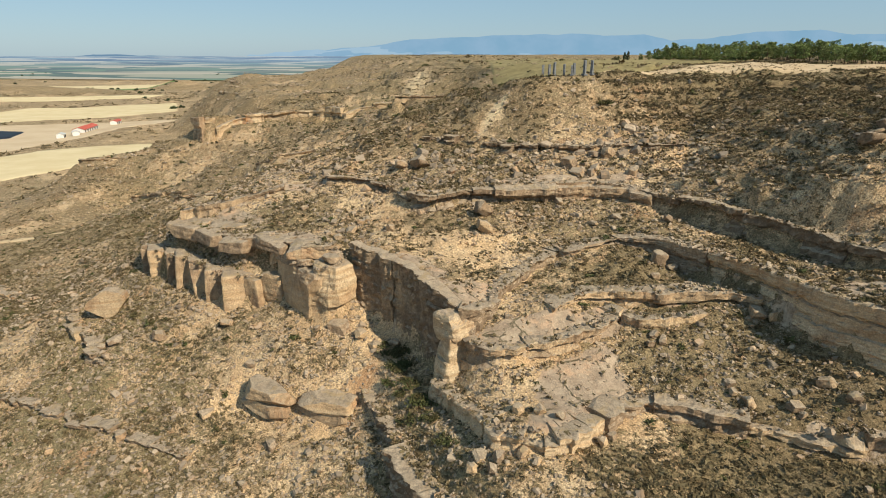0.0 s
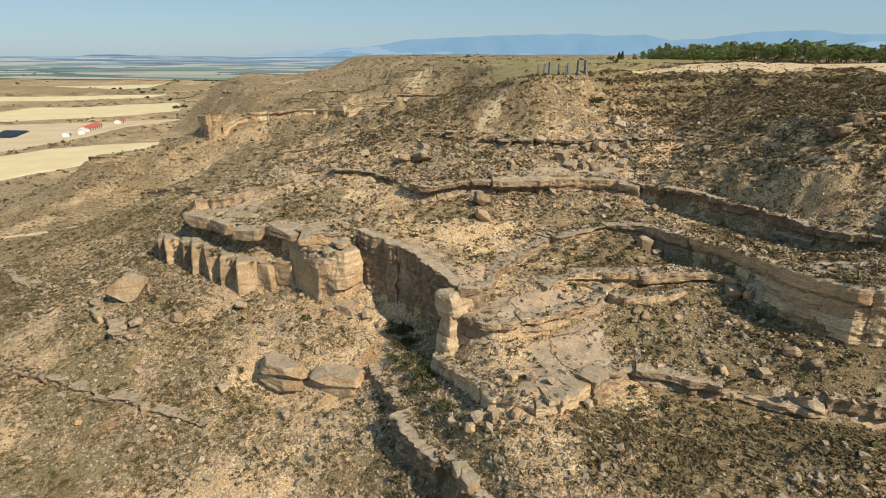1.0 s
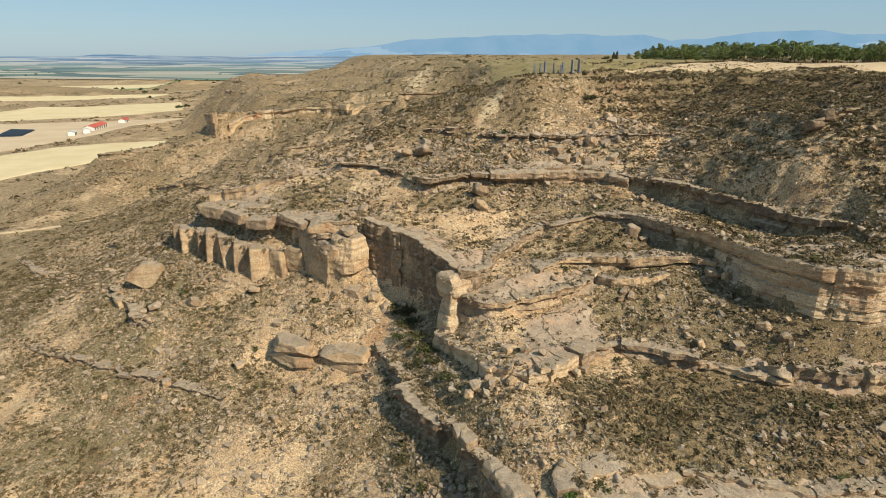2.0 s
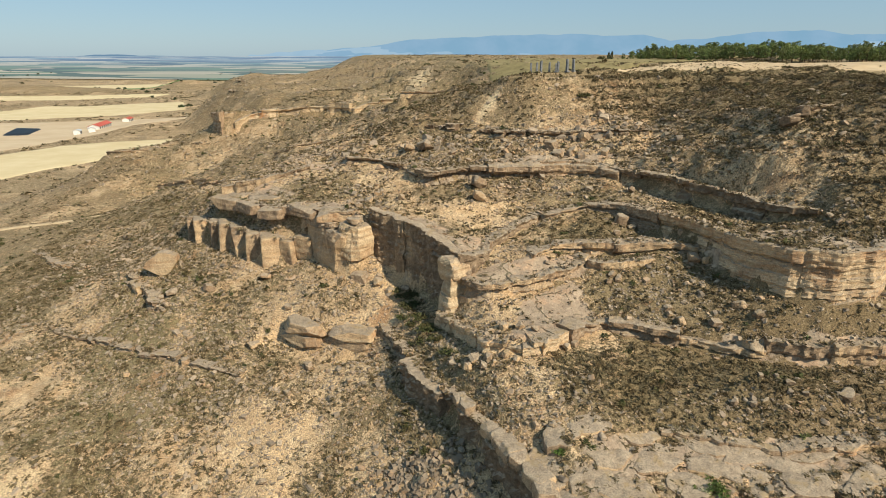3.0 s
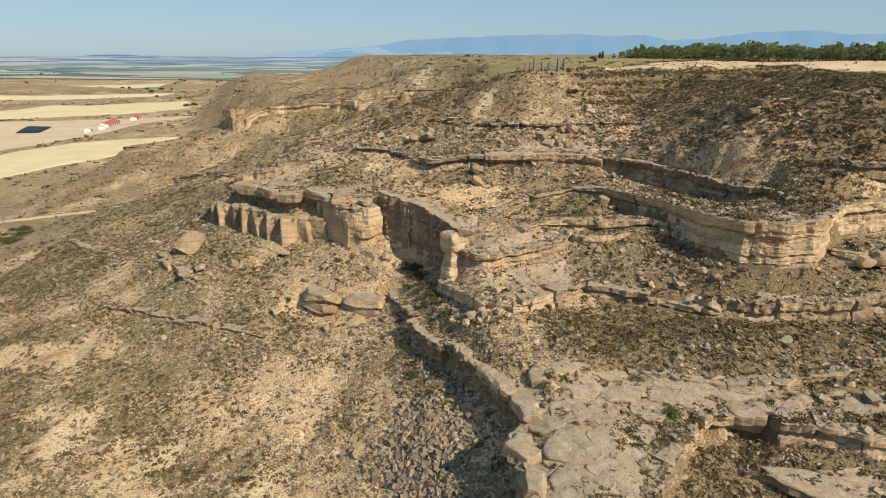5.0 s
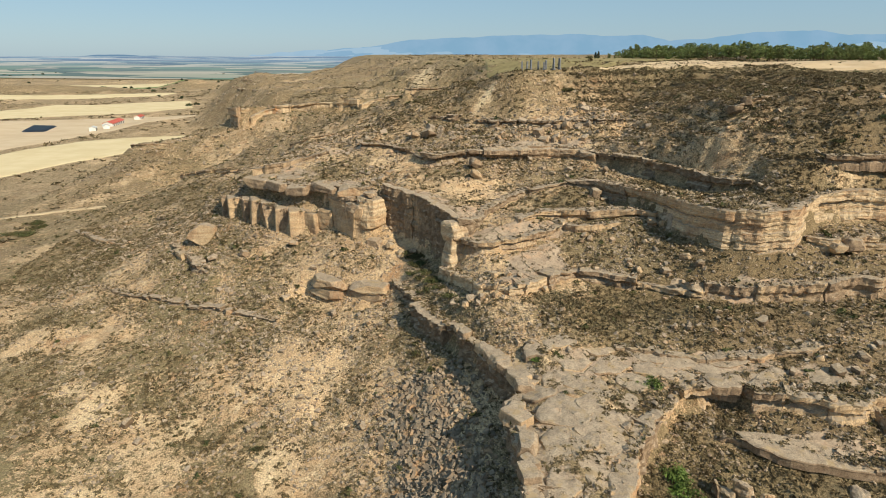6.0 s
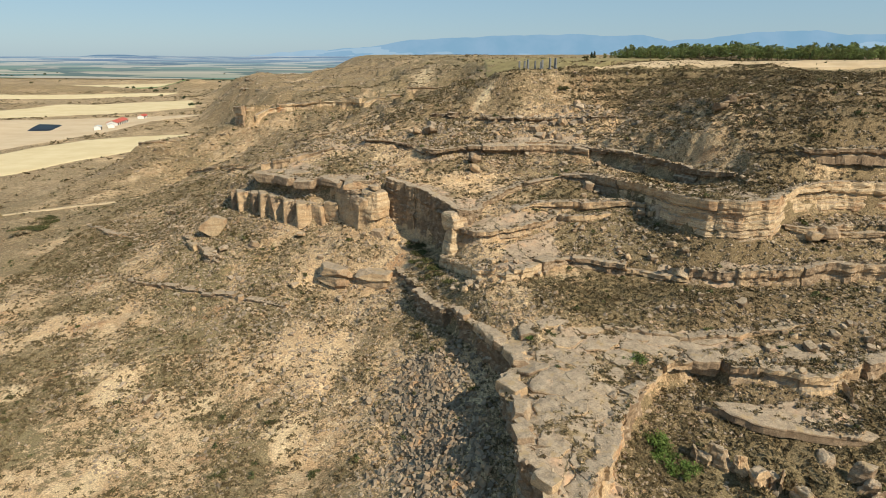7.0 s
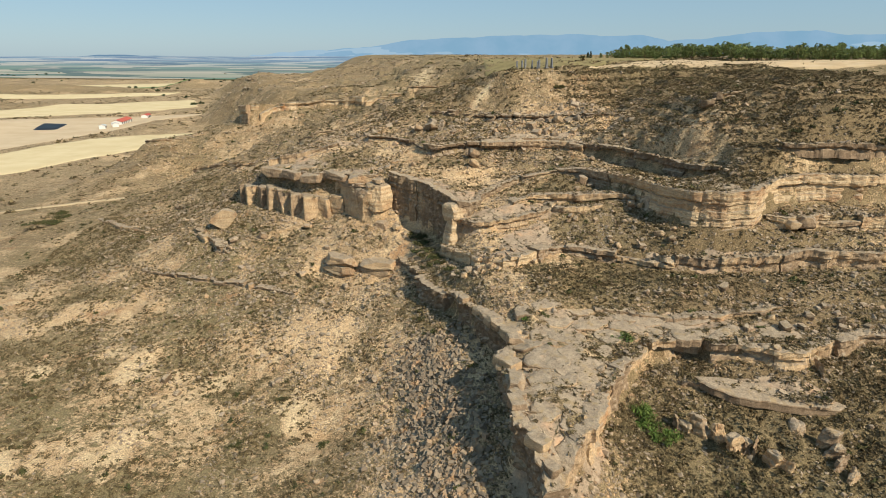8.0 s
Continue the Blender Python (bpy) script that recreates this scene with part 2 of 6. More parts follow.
def far_land(x, y):
    """The mesa and the plain beyond the modelled slopes."""
    edge = -70 - 0.43 * np.maximum(y - 270, 0) - 0.4 * np.maximum(120 - y, 0) + 26 * value_noise([y / 90.0, y * 0 + 3.1], 5) + 13 * value_noise([y / 31.0, y * 0 + 1.1], 6)
    edge = np.where(y < 60, edge + (60 - y) * 1.6, edge)
    brow = -0.2 * np.maximum(y - 230, 0) - 0.3 * np.maximum(150 - y, 0) + 14 * value_noise([y / 60.0, y * 0 + 7.1], 7)
    ramp = 70 * smooth01((y - 330) / 220)
    upper = smooth01((x - brow + 25 + ramp) / (60 + 1.6 * ramp))
    mesa = (44 - 8 * smooth01((y - 300) / 160) * (1 - upper)) * np.maximum(smooth01((x - edge + 45) / np.where(y > 300, 70, 90)) * smooth01((1060 - y) / 260), upper) + 16.5 * upper + 1.5 * value_noise([x / 120.0, y / 120.0], 8)
    mesa = mesa * smooth01((2300 - y) / 700) * np.maximum(smooth01((y - 10) / 90), smooth01((x - 90) / 120))
    reach = np.sqrt(x * x + y * y)
    plain = 46 * np.clip((reach - 1500) / 3000, 0, 1) + 1.2 * value_noise([x / 260.0, y / 260.0], 9)
    knoll = 0
    for kx, ky, tall, rx, ry in ((-425, 455, 6, 45, 60), (-720, 985, 16, 190, 70), (-485, 1150, 17, 45, 50), (-262, 505, 4, 30, 60), (-560, 700, 5, 120, 30)):
        knoll = knoll + tall * np.exp(-(((x - kx) / rx) ** 2 + ((y - ky) / ry) ** 2))
    return np.maximum(mesa, 0) + plain * (1 - smooth01(mesa / 30)) + knoll


def offset_line(pts, step):
    """Points along a line at even steps, with the outward direction (its right hand) at each."""
    pts = np.array(pts, float)
    seg = np.hypot(*(pts[1:, :2] - pts[:-1, :2]).T)
    s = np.concatenate([[0], np.cumsum(seg)])
    at = np.linspace(0, s[-1], max(2, int(s[-1] / step) + 1))
    out = np.stack([np.interp(at, s, pts[:, i]) for i in range(pts.shape[1])], 1)
    soft = out.copy()
    for _ in range(max(1, int(1.2 / step))):
        soft[1:-1] = (soft[:-2] + 2 * soft[1:-1] + soft[2:]) / 4
    tan = np.gradient(soft[:, :2], axis=0)
    tan /= np.linalg.norm(tan, axis=1, keepdims=True) + 1e-9
    return at, soft, np.stack([tan[:, 1], -tan[:, 0]], 1)


GX0, GX1, GY0, GY1 = -190, 170, -40, 370


def solve_ground():
    """A taut sheet through all rims, feet and slope lines, on a grid of one metre."""
    px, py, pz = [], [], []
    for pts in LEDGES.values():
        at, line, side = offset_line(pts, 0.5)
        for off, z in ((-1.8, line[:, 2] - 0.03), (-2.7, line[:, 2]), (-0.7, line[:, 2] - line[:, 3]), (0.3, line[:, 2] - line[:, 3])):
            px.append(line[:, 0] + off * side[:, 0]), py.append(line[:, 1] + off * side[:, 1]), pz.append(z)
    for pts in SLOPES:
        at, line, side = offset_line(pts, 0.5)
        px.append(line[:, 0]), py.append(line[:, 1]), pz.append(line[:, 2])
    px, py, pz = np.concatenate(px), np.concatenate(py), np.concatenate(pz)
    z = None
    for cell in (16, 8, 4, 2, 1):
        nx, ny = int((GX1 - GX0) / cell) + 1, int((GY1 - GY0) / cell) + 1
        gx, gy = np.meshgrid(GX0 + cell * np.arange(nx), GY0 + cell * np.arange(ny), indexing="ij")
        if z is None:
            z = far_land(gx, gy)
        else:
            fx, fy = np.minimum((gx - GX0) / (2 * cell), z.shape[0] - 1.001), np.minimum((gy - GY0) / (2 * cell), z.shape[1] - 1.001)
            i, j = fx.astype(int), fy.astype(int)
            u, v = fx - i, fy - j
            z = (1 - u) * (1 - v) * z[i, j] + u * (1 - v) * z[i + 1, j] + (1 - u) * v * z[i, j + 1] + u * v * z[i + 1, j + 1]
        i, j = np.rint((px - GX0) / cell).astype(int), np.rint((py - GY0) / cell).astype(int)
        ok = (i > 0) & (j > 0) & (i < nx - 1) & (j < ny - 1)
        total, count = np.zeros((nx, ny)), np.zeros((nx, ny))
        np.add.at(total, (i[ok], j[ok]), pz[ok]), np.add.at(count, (i[ok], j[ok]), 1)
        pinned = count > 0
        value = np.where(pinned, total / np.maximum(count, 1), 0)
        rim = far_land(gx, gy)
        fixed = pinned.copy()
        fixed[0], fixed[-1], fixed[:, 0], fixed[:, -1] = True, True, True, True
        value = np.where(pinned, value, rim)
        for _ in range(260):
            z = np.where(fixed, value, z)
            n = np.pad(z, 1, mode="edge")
            z = 0.25 * (n[:-2, 1:-1] + n[2:, 1:-1] + n[1:-1, :-2] + n[1:-1, 2:])
        z = np.where(fixed, value, z)
    n = np.pad(z, 1, mode="edge")
    return 0.6 * z + 0.1 * (n[:-2, 1:-1] + n[2:, 1:-1] + n[1:-1, :-2] + n[1:-1, 2:])


GROUND = solve_ground()


def calm_mask():
    """1 close to a rim, where the land keeps level with the rock, falling to 0 some metres away."""
    mask = np.zeros(GROUND.shape)
    for pts in LEDGES.values():
        at, line, side = offset_line(pts, 0.5)
        for off in (-3, -2, -1, 0, 1, 2):
            i, j = np.rint(line[:, 0] + off * side[:, 0] - GX0).astype(int), np.rint(line[:, 1] + off * side[:, 1] - GY0).astype(int)
            mask[np.clip(i, 0, mask.shape[0] - 1), np.clip(j, 0, mask.shape[1] - 1)] = 1
    for _ in range(5):
        n = np.pad(mask, 1, mode="edge")
        mask = np.maximum(mask, 0.25 * (n[:-2, 1:-1] + n[2:, 1:-1] + n[1:-1, :-2] + n[1:-1, 2:]))
    return mask


CALM = calm_mask()


def sample(grid, x, y):
    fx, fy = np.clip(x - GX0, 0, GX1 - GX0 - 0.001), np.clip(y - GY0, 0, GY1 - GY0 - 0.001)
    i, j = fx.astype(int), fy.astype(int)
    u, v = fx - i, fy - j
    return (1 - u) * (1 - v) * grid[i, j] + u * (1 - v) * grid[i + 1, j] + (1 - u) * v * grid[i, j + 1] + u * v * grid[i + 1, j + 1]


def rough_height(x, y):
    """Height of the land without its small relief."""
    near = sample(GROUND, x, y)
    rim = np.minimum(np.minimum(x - GX0, GX1 - x), np.minimum(y - GY0, GY1 - y))
    return np.where(rim > 0, near, far_land(x, y))


def slope_at(x, y, d=1.5):
    gx = (rough_height(x + d, y) - rough_height(x - d, y)) / (2 * d)
    gy = (rough_height(x, y + d) - rough_height(x, y - d)) / (2 * d)
    return np.hypot(gx, gy)


def height(x, y):
    """Height of the land with bumps, small terraces and gullies."""
    z = rough_height(x, y)
    hilly = (1 - 0.75 * rock_cover(x, y)) * (smooth01((z - 0.5) / 4) * 0.9 + 0.1) * (1 - 0.85 * np.where((x > GX0) & (x < GX1) & (y > GY0) & (y < GY1), sample(CALM, x, y), 0))
    z = z + hilly * (0.75 * fbm([x, y], 14, 3, 21) + 0.30 * fbm([x, y], 3.2, 3, 22)) + 0.07 * fbm([x, y], 0.9, 2, 23)
    back = smooth01((y - 118) / 20) * smooth01((z - 8) / 8) + smooth01((-62 - x) / 15) * smooth01((z - 8) / 8) * 0.7
    back = np.clip(back, 0, 1) * (1 - smooth01((z - 55) / 3)) * smooth01((1500 - y) / 300)
    z = z + back * (1.1 * fbm([x, y], 22, 4, 25) + 0.5 * np.abs(fbm([x, y], 6, 3, 26)))
    far = back * smooth01((y - 270) / 60)
    z = z + far * (2.2 * fbm([x, y], 55, 4, 27) + 0.9 * fbm([x, y], 17, 3, 28))
    for step, share, soft, seed in ((2.2, 0.45, 0.4, 31), (3.4, 0.5 * back * (1 - 0.8 * smooth01((x + 25) / 25)), 0.4, 32), (7.0, 0.3 * far, 0.45, 33)):
        k = z / step + 0.35 * fbm([x, y], 45, 2, seed)
        terrace = (np.floor(k) + smooth01((k - np.floor(k) - 0.5 + soft / 2) / soft) - k) * step
        z = z + share * terrace * np.maximum(hilly, back) * smooth01((z - 6) / 10)
    # rills in the bare slope below the eastern shelf
    rill = np.exp(-(((x - 47) / 17) ** 2 + ((y - 13) / 8) ** 2))
    return z + rill * (1.7 * np.abs(fbm([x * 1.0, y * 0.45], 4.5, 3, 41)) - 0.9)


def rim_tops():
    """Heights of the rock just behind the rims, on a grid of half a metre, for what lies on it."""
    top = np.full((2 * (GX1 - GX0) + 1, 2 * (GY1 - GY0) + 1), -99.0)
    for pts in LEDGES.values():
        at, line, side = offset_line(pts, 0.25)
        for off in np.arange(-1.9, -0.3, 0.25):
            i, j = np.rint(2 * (line[:, 0] + off * side[:, 0] - GX0)).astype(int), np.rint(2 * (line[:, 1] + off * side[:, 1] - GY0)).astype(int)
            i, j = np.clip(i, 0, top.shape[0] - 1), np.clip(j, 0, top.shape[1] - 1)
            np.maximum.at(top, (i, j), line[:, 2] - 0.02)
    return top


RIM_TOPS = rim_tops()


def surface(x, y):
    """Height of the ground, or of the rock shelf that covers it."""
    i, j = np.clip(np.rint(2 * (x - GX0)).astype(int), 0, RIM_TOPS.shape[0] - 1), np.clip(np.rint(2 * (y - GY0)).astype(int), 0, RIM_TOPS.shape[1] - 1)
    return np.maximum(height(x, y), RIM_TOPS[i, j])


# Bare rock pavements: x, y, half length, half width, turn, share of bare rock.
PAVEMENTS = [(17, 62.3, 7, 5.6, 0.1, 1.0), (13.5, 56.5, 4.5, 3.2, 0.3, 0.75), (11.5, 69.3, 9, 2.8, 0.2, 1.0), (21, 71.6, 5, 2.0, 0.3, 0.9), (30, 75.2, 9, 2.0, -0.05, 0.8), (3.5, 75, 3.4, 5.5, -0.5, 0.7), (-4, 82, 2.6, 7, 0.75, 0.6),
             (22, 106.2, 13, 2.3, -0.03, 1.0), (-2, 102, 5, 2.0, 0.1, 0.7), (15.5, 16, 7, 15, -0.25, 0.7), (20, 33, 9, 6, 0.1, 0.7), (38, 36.5, 13, 2.6, -0.08, 0.75), (54, 32, 12, 3, -0.05, 0.6), (-42, 112.5, 8, 3, -0.1, 0.7),
             (-28, 114, 9, 2.2, 0.0, 0.7), (-38, 106, 9, 2.5, -0.6, 0.6), (-23, 93.5, 8, 2.6, -0.75, 0.8), (50, 63.5, 12, 2.6, -0.7, 0.65), (48, 23.8, 11, 1.6, -0.2, 0.7), (44, 53.6, 22, 1.5, -0.2, 0.55)]


def rock_cover(x, y):
    """Where the bedrock lies bare, 0 to 1, with a ragged edge."""
    best = np.zeros(np.shape(x))
    for cx, cy, rx, ry, turn, share in PAVEMENTS:
        u, v = (x - cx) * math.cos(turn) + (y - cy) * math.sin(turn), (y - cy) * math.cos(turn) - (x - cx) * math.sin(turn)
        best = np.maximum(best, share * np.clip(1.7 * (1.25 - np.sqrt((u / rx) ** 2 + (v / ry) ** 2)), 0, 1))
    return np.clip(best + np.where(best > 0.02, 0.35 * fbm([x, y], 4.0, 3, 57), 0), 0, 1)


def scrub_cover(x, y, z):
    """How thickly low scrub covers the ground: most on the eastern hill and the basin, least on the pale western flats."""
    cover = 0.42 + 0.22 * fbm([x, y], 26, 3, 51)
    cover = cover + 0.2 * smooth01((x - 40) / 14) * smooth01((z - 39) / 5) + 0.12 * smooth01((y - 108) / 22) * smooth01((z - 40) / 8) + 0.24 * smooth01((x - 22) / 8) * smooth01((104 - y) / 10) * (1 - 0.8 * smooth01((z - 38) / 4))
    cover = cover + 0.6 * np.exp(-(((x - 30) / 15) ** 2 + ((y - 47.5) / 6.5) ** 2)) + 0.3 * np.exp(-(((x - 46) / 20) ** 2 + ((y - 62) / 9) ** 2)) + 0.3 * np.exp(-(((x + 4) / 5) ** 2 + ((y - 66) / 14) ** 2)) + 0.35 * smooth01((x - 22) / 10) * smooth01((28 - y) / 8)
    cover = cover + 0.16 * smooth01((-10 - x) / 20) * smooth01((75 - y) / 20) + 0.22 * fbm([x, y], 8, 2, 53)
    cover = cover + 0.26 * smooth01((-44 - x) / 14) * smooth01((y - 98) / 24) + 0.18 * smooth01((y - 128) / 15) * smooth01((z - 30) / 10)
    cover = cover + 0.3 * np.exp(-(((x + 85) / 26) ** 2 + ((y - 84) / 18) ** 2)) - 0.08 * np.exp(-(((x + 88) / 22) ** 2 + ((y - 60) / 14) ** 2)) + 0.25 * smooth01((x - 24) / 10) * smooth01((26 - y) / 8)
    cover = cover + 0.12 * np.exp(-(((x + 0.5) / 6) ** 2 + ((y - 20) / 18) ** 2)) + 0.05 * np.exp(-(((x + 28) / 22) ** 2 + ((y - 72) / 16) ** 2)) + 0.16 * smooth01((x - 62) / 8) * smooth01((z - 44) / 3) + 0.25 * smooth01((x - 52) / 10) * smooth01((61 - y) / 5) * smooth01((y - 30) / 6)
    return np.clip(cover, 0, 1)


# ---- materials ----
class Nodes:
    """Short hand for building a node material."""

    def __init__(self, name, rough=0.9):
        self.mat = bpy.data.materials.new(name)
        self.mat.use_nodes = True
        self.tree = self.mat.node_tree
        self.bsdf = self.tree.nodes["Principled BSDF"]
        self.bsdf.inputs["Roughness"].default_value = rough
        self.bsdf.inputs["Specular IOR Level"].default_value = 0.2
        self.place = self.add("ShaderNodeNewGeometry").outputs["Position"]

    def add(self, kind, **values):
        node = self.tree.nodes.new(kind)
        for key, value in values.items():
            node.inputs[key].default_value = value
        return node

    def link(self, a, b):
        self.tree.links.new(a, b)

    def noise(self, scale, detail=4.0, rough=0.6, vector=None, stretch=None):
        node = self.add("ShaderNodeTexNoise", Scale=scale, Detail=detail, Roughness=rough)
        source = vector or self.place
        if stretch:
            grow = self.add("ShaderNodeVectorMath")
            grow.operation = "MULTIPLY"
            grow.inputs[1].default_value = stretch
            self.link(source, grow.inputs[0])
            source = grow.outputs[0]
        self.link(source, node.inputs["Vector"])
        return node.outputs["Fac"]

    def span(self, value, low, high):
        node = self.add("ShaderNodeMapRange")
        node.interpolation_type = "SMOOTHSTEP"
        node.inputs["From Min"].default_value, node.inputs["From Max"].default_value = low, high
        self.link(value, node.inputs["Value"])
        return node.outputs["Result"]

    def math(self, kind, a, b):
        node = self.add("ShaderNodeMath")
        node.operation = kind
        for socket, v in zip(node.inputs, (a, b)):
            if isinstance(v, (int, float)):
                socket.default_value = v
            else:
                self.link(v, socket)
        return node.outputs[0]

    def mix(self, fac, a, b, kind="MIX"):
        node = self.add("ShaderNodeMix")
        node.data_type, node.blend_type = "RGBA", kind
        for socket, v in ((node.inputs[0], fac), (node.inputs[6], a), (node.inputs[7], b)):
            if isinstance(v, (int, float)):
                socket.default_value = v
            elif isinstance(v, tuple):
                socket.default_value = (*v, 1)
            else:
                self.link(v, socket)
        return node.outputs[2]

    def bump(self, value, strength=0.5, distance=0.1, before=None):
        node = self.add("ShaderNodeBump", Strength=strength, Distance=distance)
        self.link(value, node.inputs["Height"])
        if before:
            self.link(before, node.inputs["Normal"])
        return node.outputs["Normal"]

    def done(self, colour, normal=None):
        self.link(colour, self.bsdf.inputs["Base Color"])
        if normal:
            self.link(normal, self.bsdf.inputs["Normal"])
        return self.mat


def ground_material():
    n = Nodes("dry_stony_ground", 0.95)
    attr = n.add("ShaderNodeAttribute")
    attr.attribute_name = "cover"
    cover = attr.outputs["Fac"]
    attr2 = n.add("ShaderNodeAttribute")
    attr2.attribute_name = "green"
    wide, mid, fine = n.noise(0.05, 5), n.noise(0.45, 5, 0.65), n.noise(2.6, 4, 0.7)
    soil = n.mix(n.span(wide, 0.35, 0.65), (0.435, 0.303, 0.172), (0.51, 0.373, 0.22))
    soil = n.mix(n.span(mid, 0.42, 0.68), soil, (0.595, 0.46, 0.285))
    soil = n.mix(n.span(n.noise(0.11, 4), 0.56, 0.72), soil, (0.37, 0.23, 0.125))
    attr3 = n.add("ShaderNodeAttribute")
    attr3.attribute_name = "bare"
    soil = n.mix(attr3.outputs["Fac"], soil, (0.66, 0.54, 0.34))
    # small stones lying about
    chips = n.add("ShaderNodeTexVoronoi", Scale=2.1, Randomness=1.0)
    n.link(n.place, chips.inputs["Vector"])
    stone = n.mix(chips.outputs["Color"], (0.30, 0.215, 0.14), (0.53, 0.405, 0.26))
    soil = n.mix(n.math("MULTIPLY", n.span(chips.outputs["Distance"], 0.34, 0.2), n.span(mid, 0.4, 0.6)), soil, stone)
    # low thyme and dry grass
    scrub = n.mix(n.span(n.noise(0.2, 3), 0.4, 0.6), (0.205, 0.155, 0.088), (0.265, 0.208, 0.12))
    scrub = n.mix(n.math("MULTIPLY", n.span(cover, 0.6, 0.8), 0.85), scrub, n.mix(n.span(n.noise(1.4, 4, 0.7), 0.38, 0.62), (0.098, 0.072, 0.040), (0.188, 0.140, 0.08)))
    scrub = n.mix(attr2.outputs["Fac"], scrub, (0.195, 0.168, 0.085))
    patch = n.math("ADD", n.math("MULTIPLY", fine, 0.55), n.math("MULTIPLY", n.noise(0.8, 3), 0.45))
    level = n.math("SUBTRACT", 0.72, n.math("MULTIPLY", n.math("SUBTRACT", cover, attr3.outputs["Fac"]), 0.42))
    over = n.span(n.math("SUBTRACT", patch, level), -0.03, 0.05)
    colour = n.mix(n.math("MULTIPLY", over, 0.87), soil, scrub)
    tint = n.mix(n.span(n.noise(4.5, 3, 0.7), 0.3, 0.7), (0.50, 0.475, 0.45), (1.42, 1.36, 1.32))
    colour = n.mix(1.0, colour, tint, "MULTIPLY")
    # bare bedrock, cracked along its joints
    attr4 = n.add("ShaderNodeAttribute")
    attr4.attribute_name = "rock"
    slabs = n.add("ShaderNodeTexVoronoi", Scale=0.2, Randomness=0.9)
    slabs.feature = "DISTANCE_TO_EDGE"
    bent = n.add("ShaderNodeVectorMath")
    bent.operation = "MULTIPLY_ADD"
    bent.inputs[1].default_value = (2.2, 2.2, 2.2)
    swirl = n.add("ShaderNodeTexNoise", Scale=0.5, Detail=4.0)
    n.link(n.place, swirl.inputs["Vector"])
    n.link(swirl.outputs["Color"], bent.inputs[0])
    n.link(n.place, bent.inputs[2])
    n.link(bent.outputs[0], slabs.inputs["Vector"])
    bed = n.mix(n.span(mid, 0.3, 0.7), (0.33, 0.245, 0.17), (0.46, 0.355, 0.25))
    bed = n.mix(n.span(n.noise(0.25, 4), 0.52, 0.7), bed, (0.53, 0.35, 0.22))
    bed = n.mix(n.math("MULTIPLY", n.span(n.noise(1.5, 4, 0.65), 0.54, 0.68), 0.6), bed, (0.25, 0.20, 0.145))
    bed = n.mix(n.math("MULTIPLY", n.span(slabs.outputs["Distance"], 0.03, 0.008), n.span(n.noise(0.3, 2), 0.45, 0.6)), bed, (0.14, 0.115, 0.07))
    bare_rock = n.span(n.math("ADD", attr4.outputs["Fac"], n.math("MULTIPLY", n.math("SUBTRACT", n.noise(0.9, 5, 0.7), 0.5), 1.1)), 0.42, 0.6)
    colour = n.mix(bare_rock, colour, n.mix(1.0, bed, n.mix(n.span(fine, 0.3, 0.7), (0.82, 0.81, 0.8), (1.12, 1.12, 1.11)), "MULTIPLY"))
    relief = n.math("ADD", n.math("MULTIPLY", fine, 0.6), n.math("MULTIPLY", over, 0.5))
    relief = n.math("MULTIPLY", relief, n.math("SUBTRACT", 1.0, n.math("MULTIPLY", bare_rock, 0.7)))
    return n.done(colour, n.bump(relief, 0.9, 0.3, n.bump(n.noise(7, 3), 0.7, 0.08)))


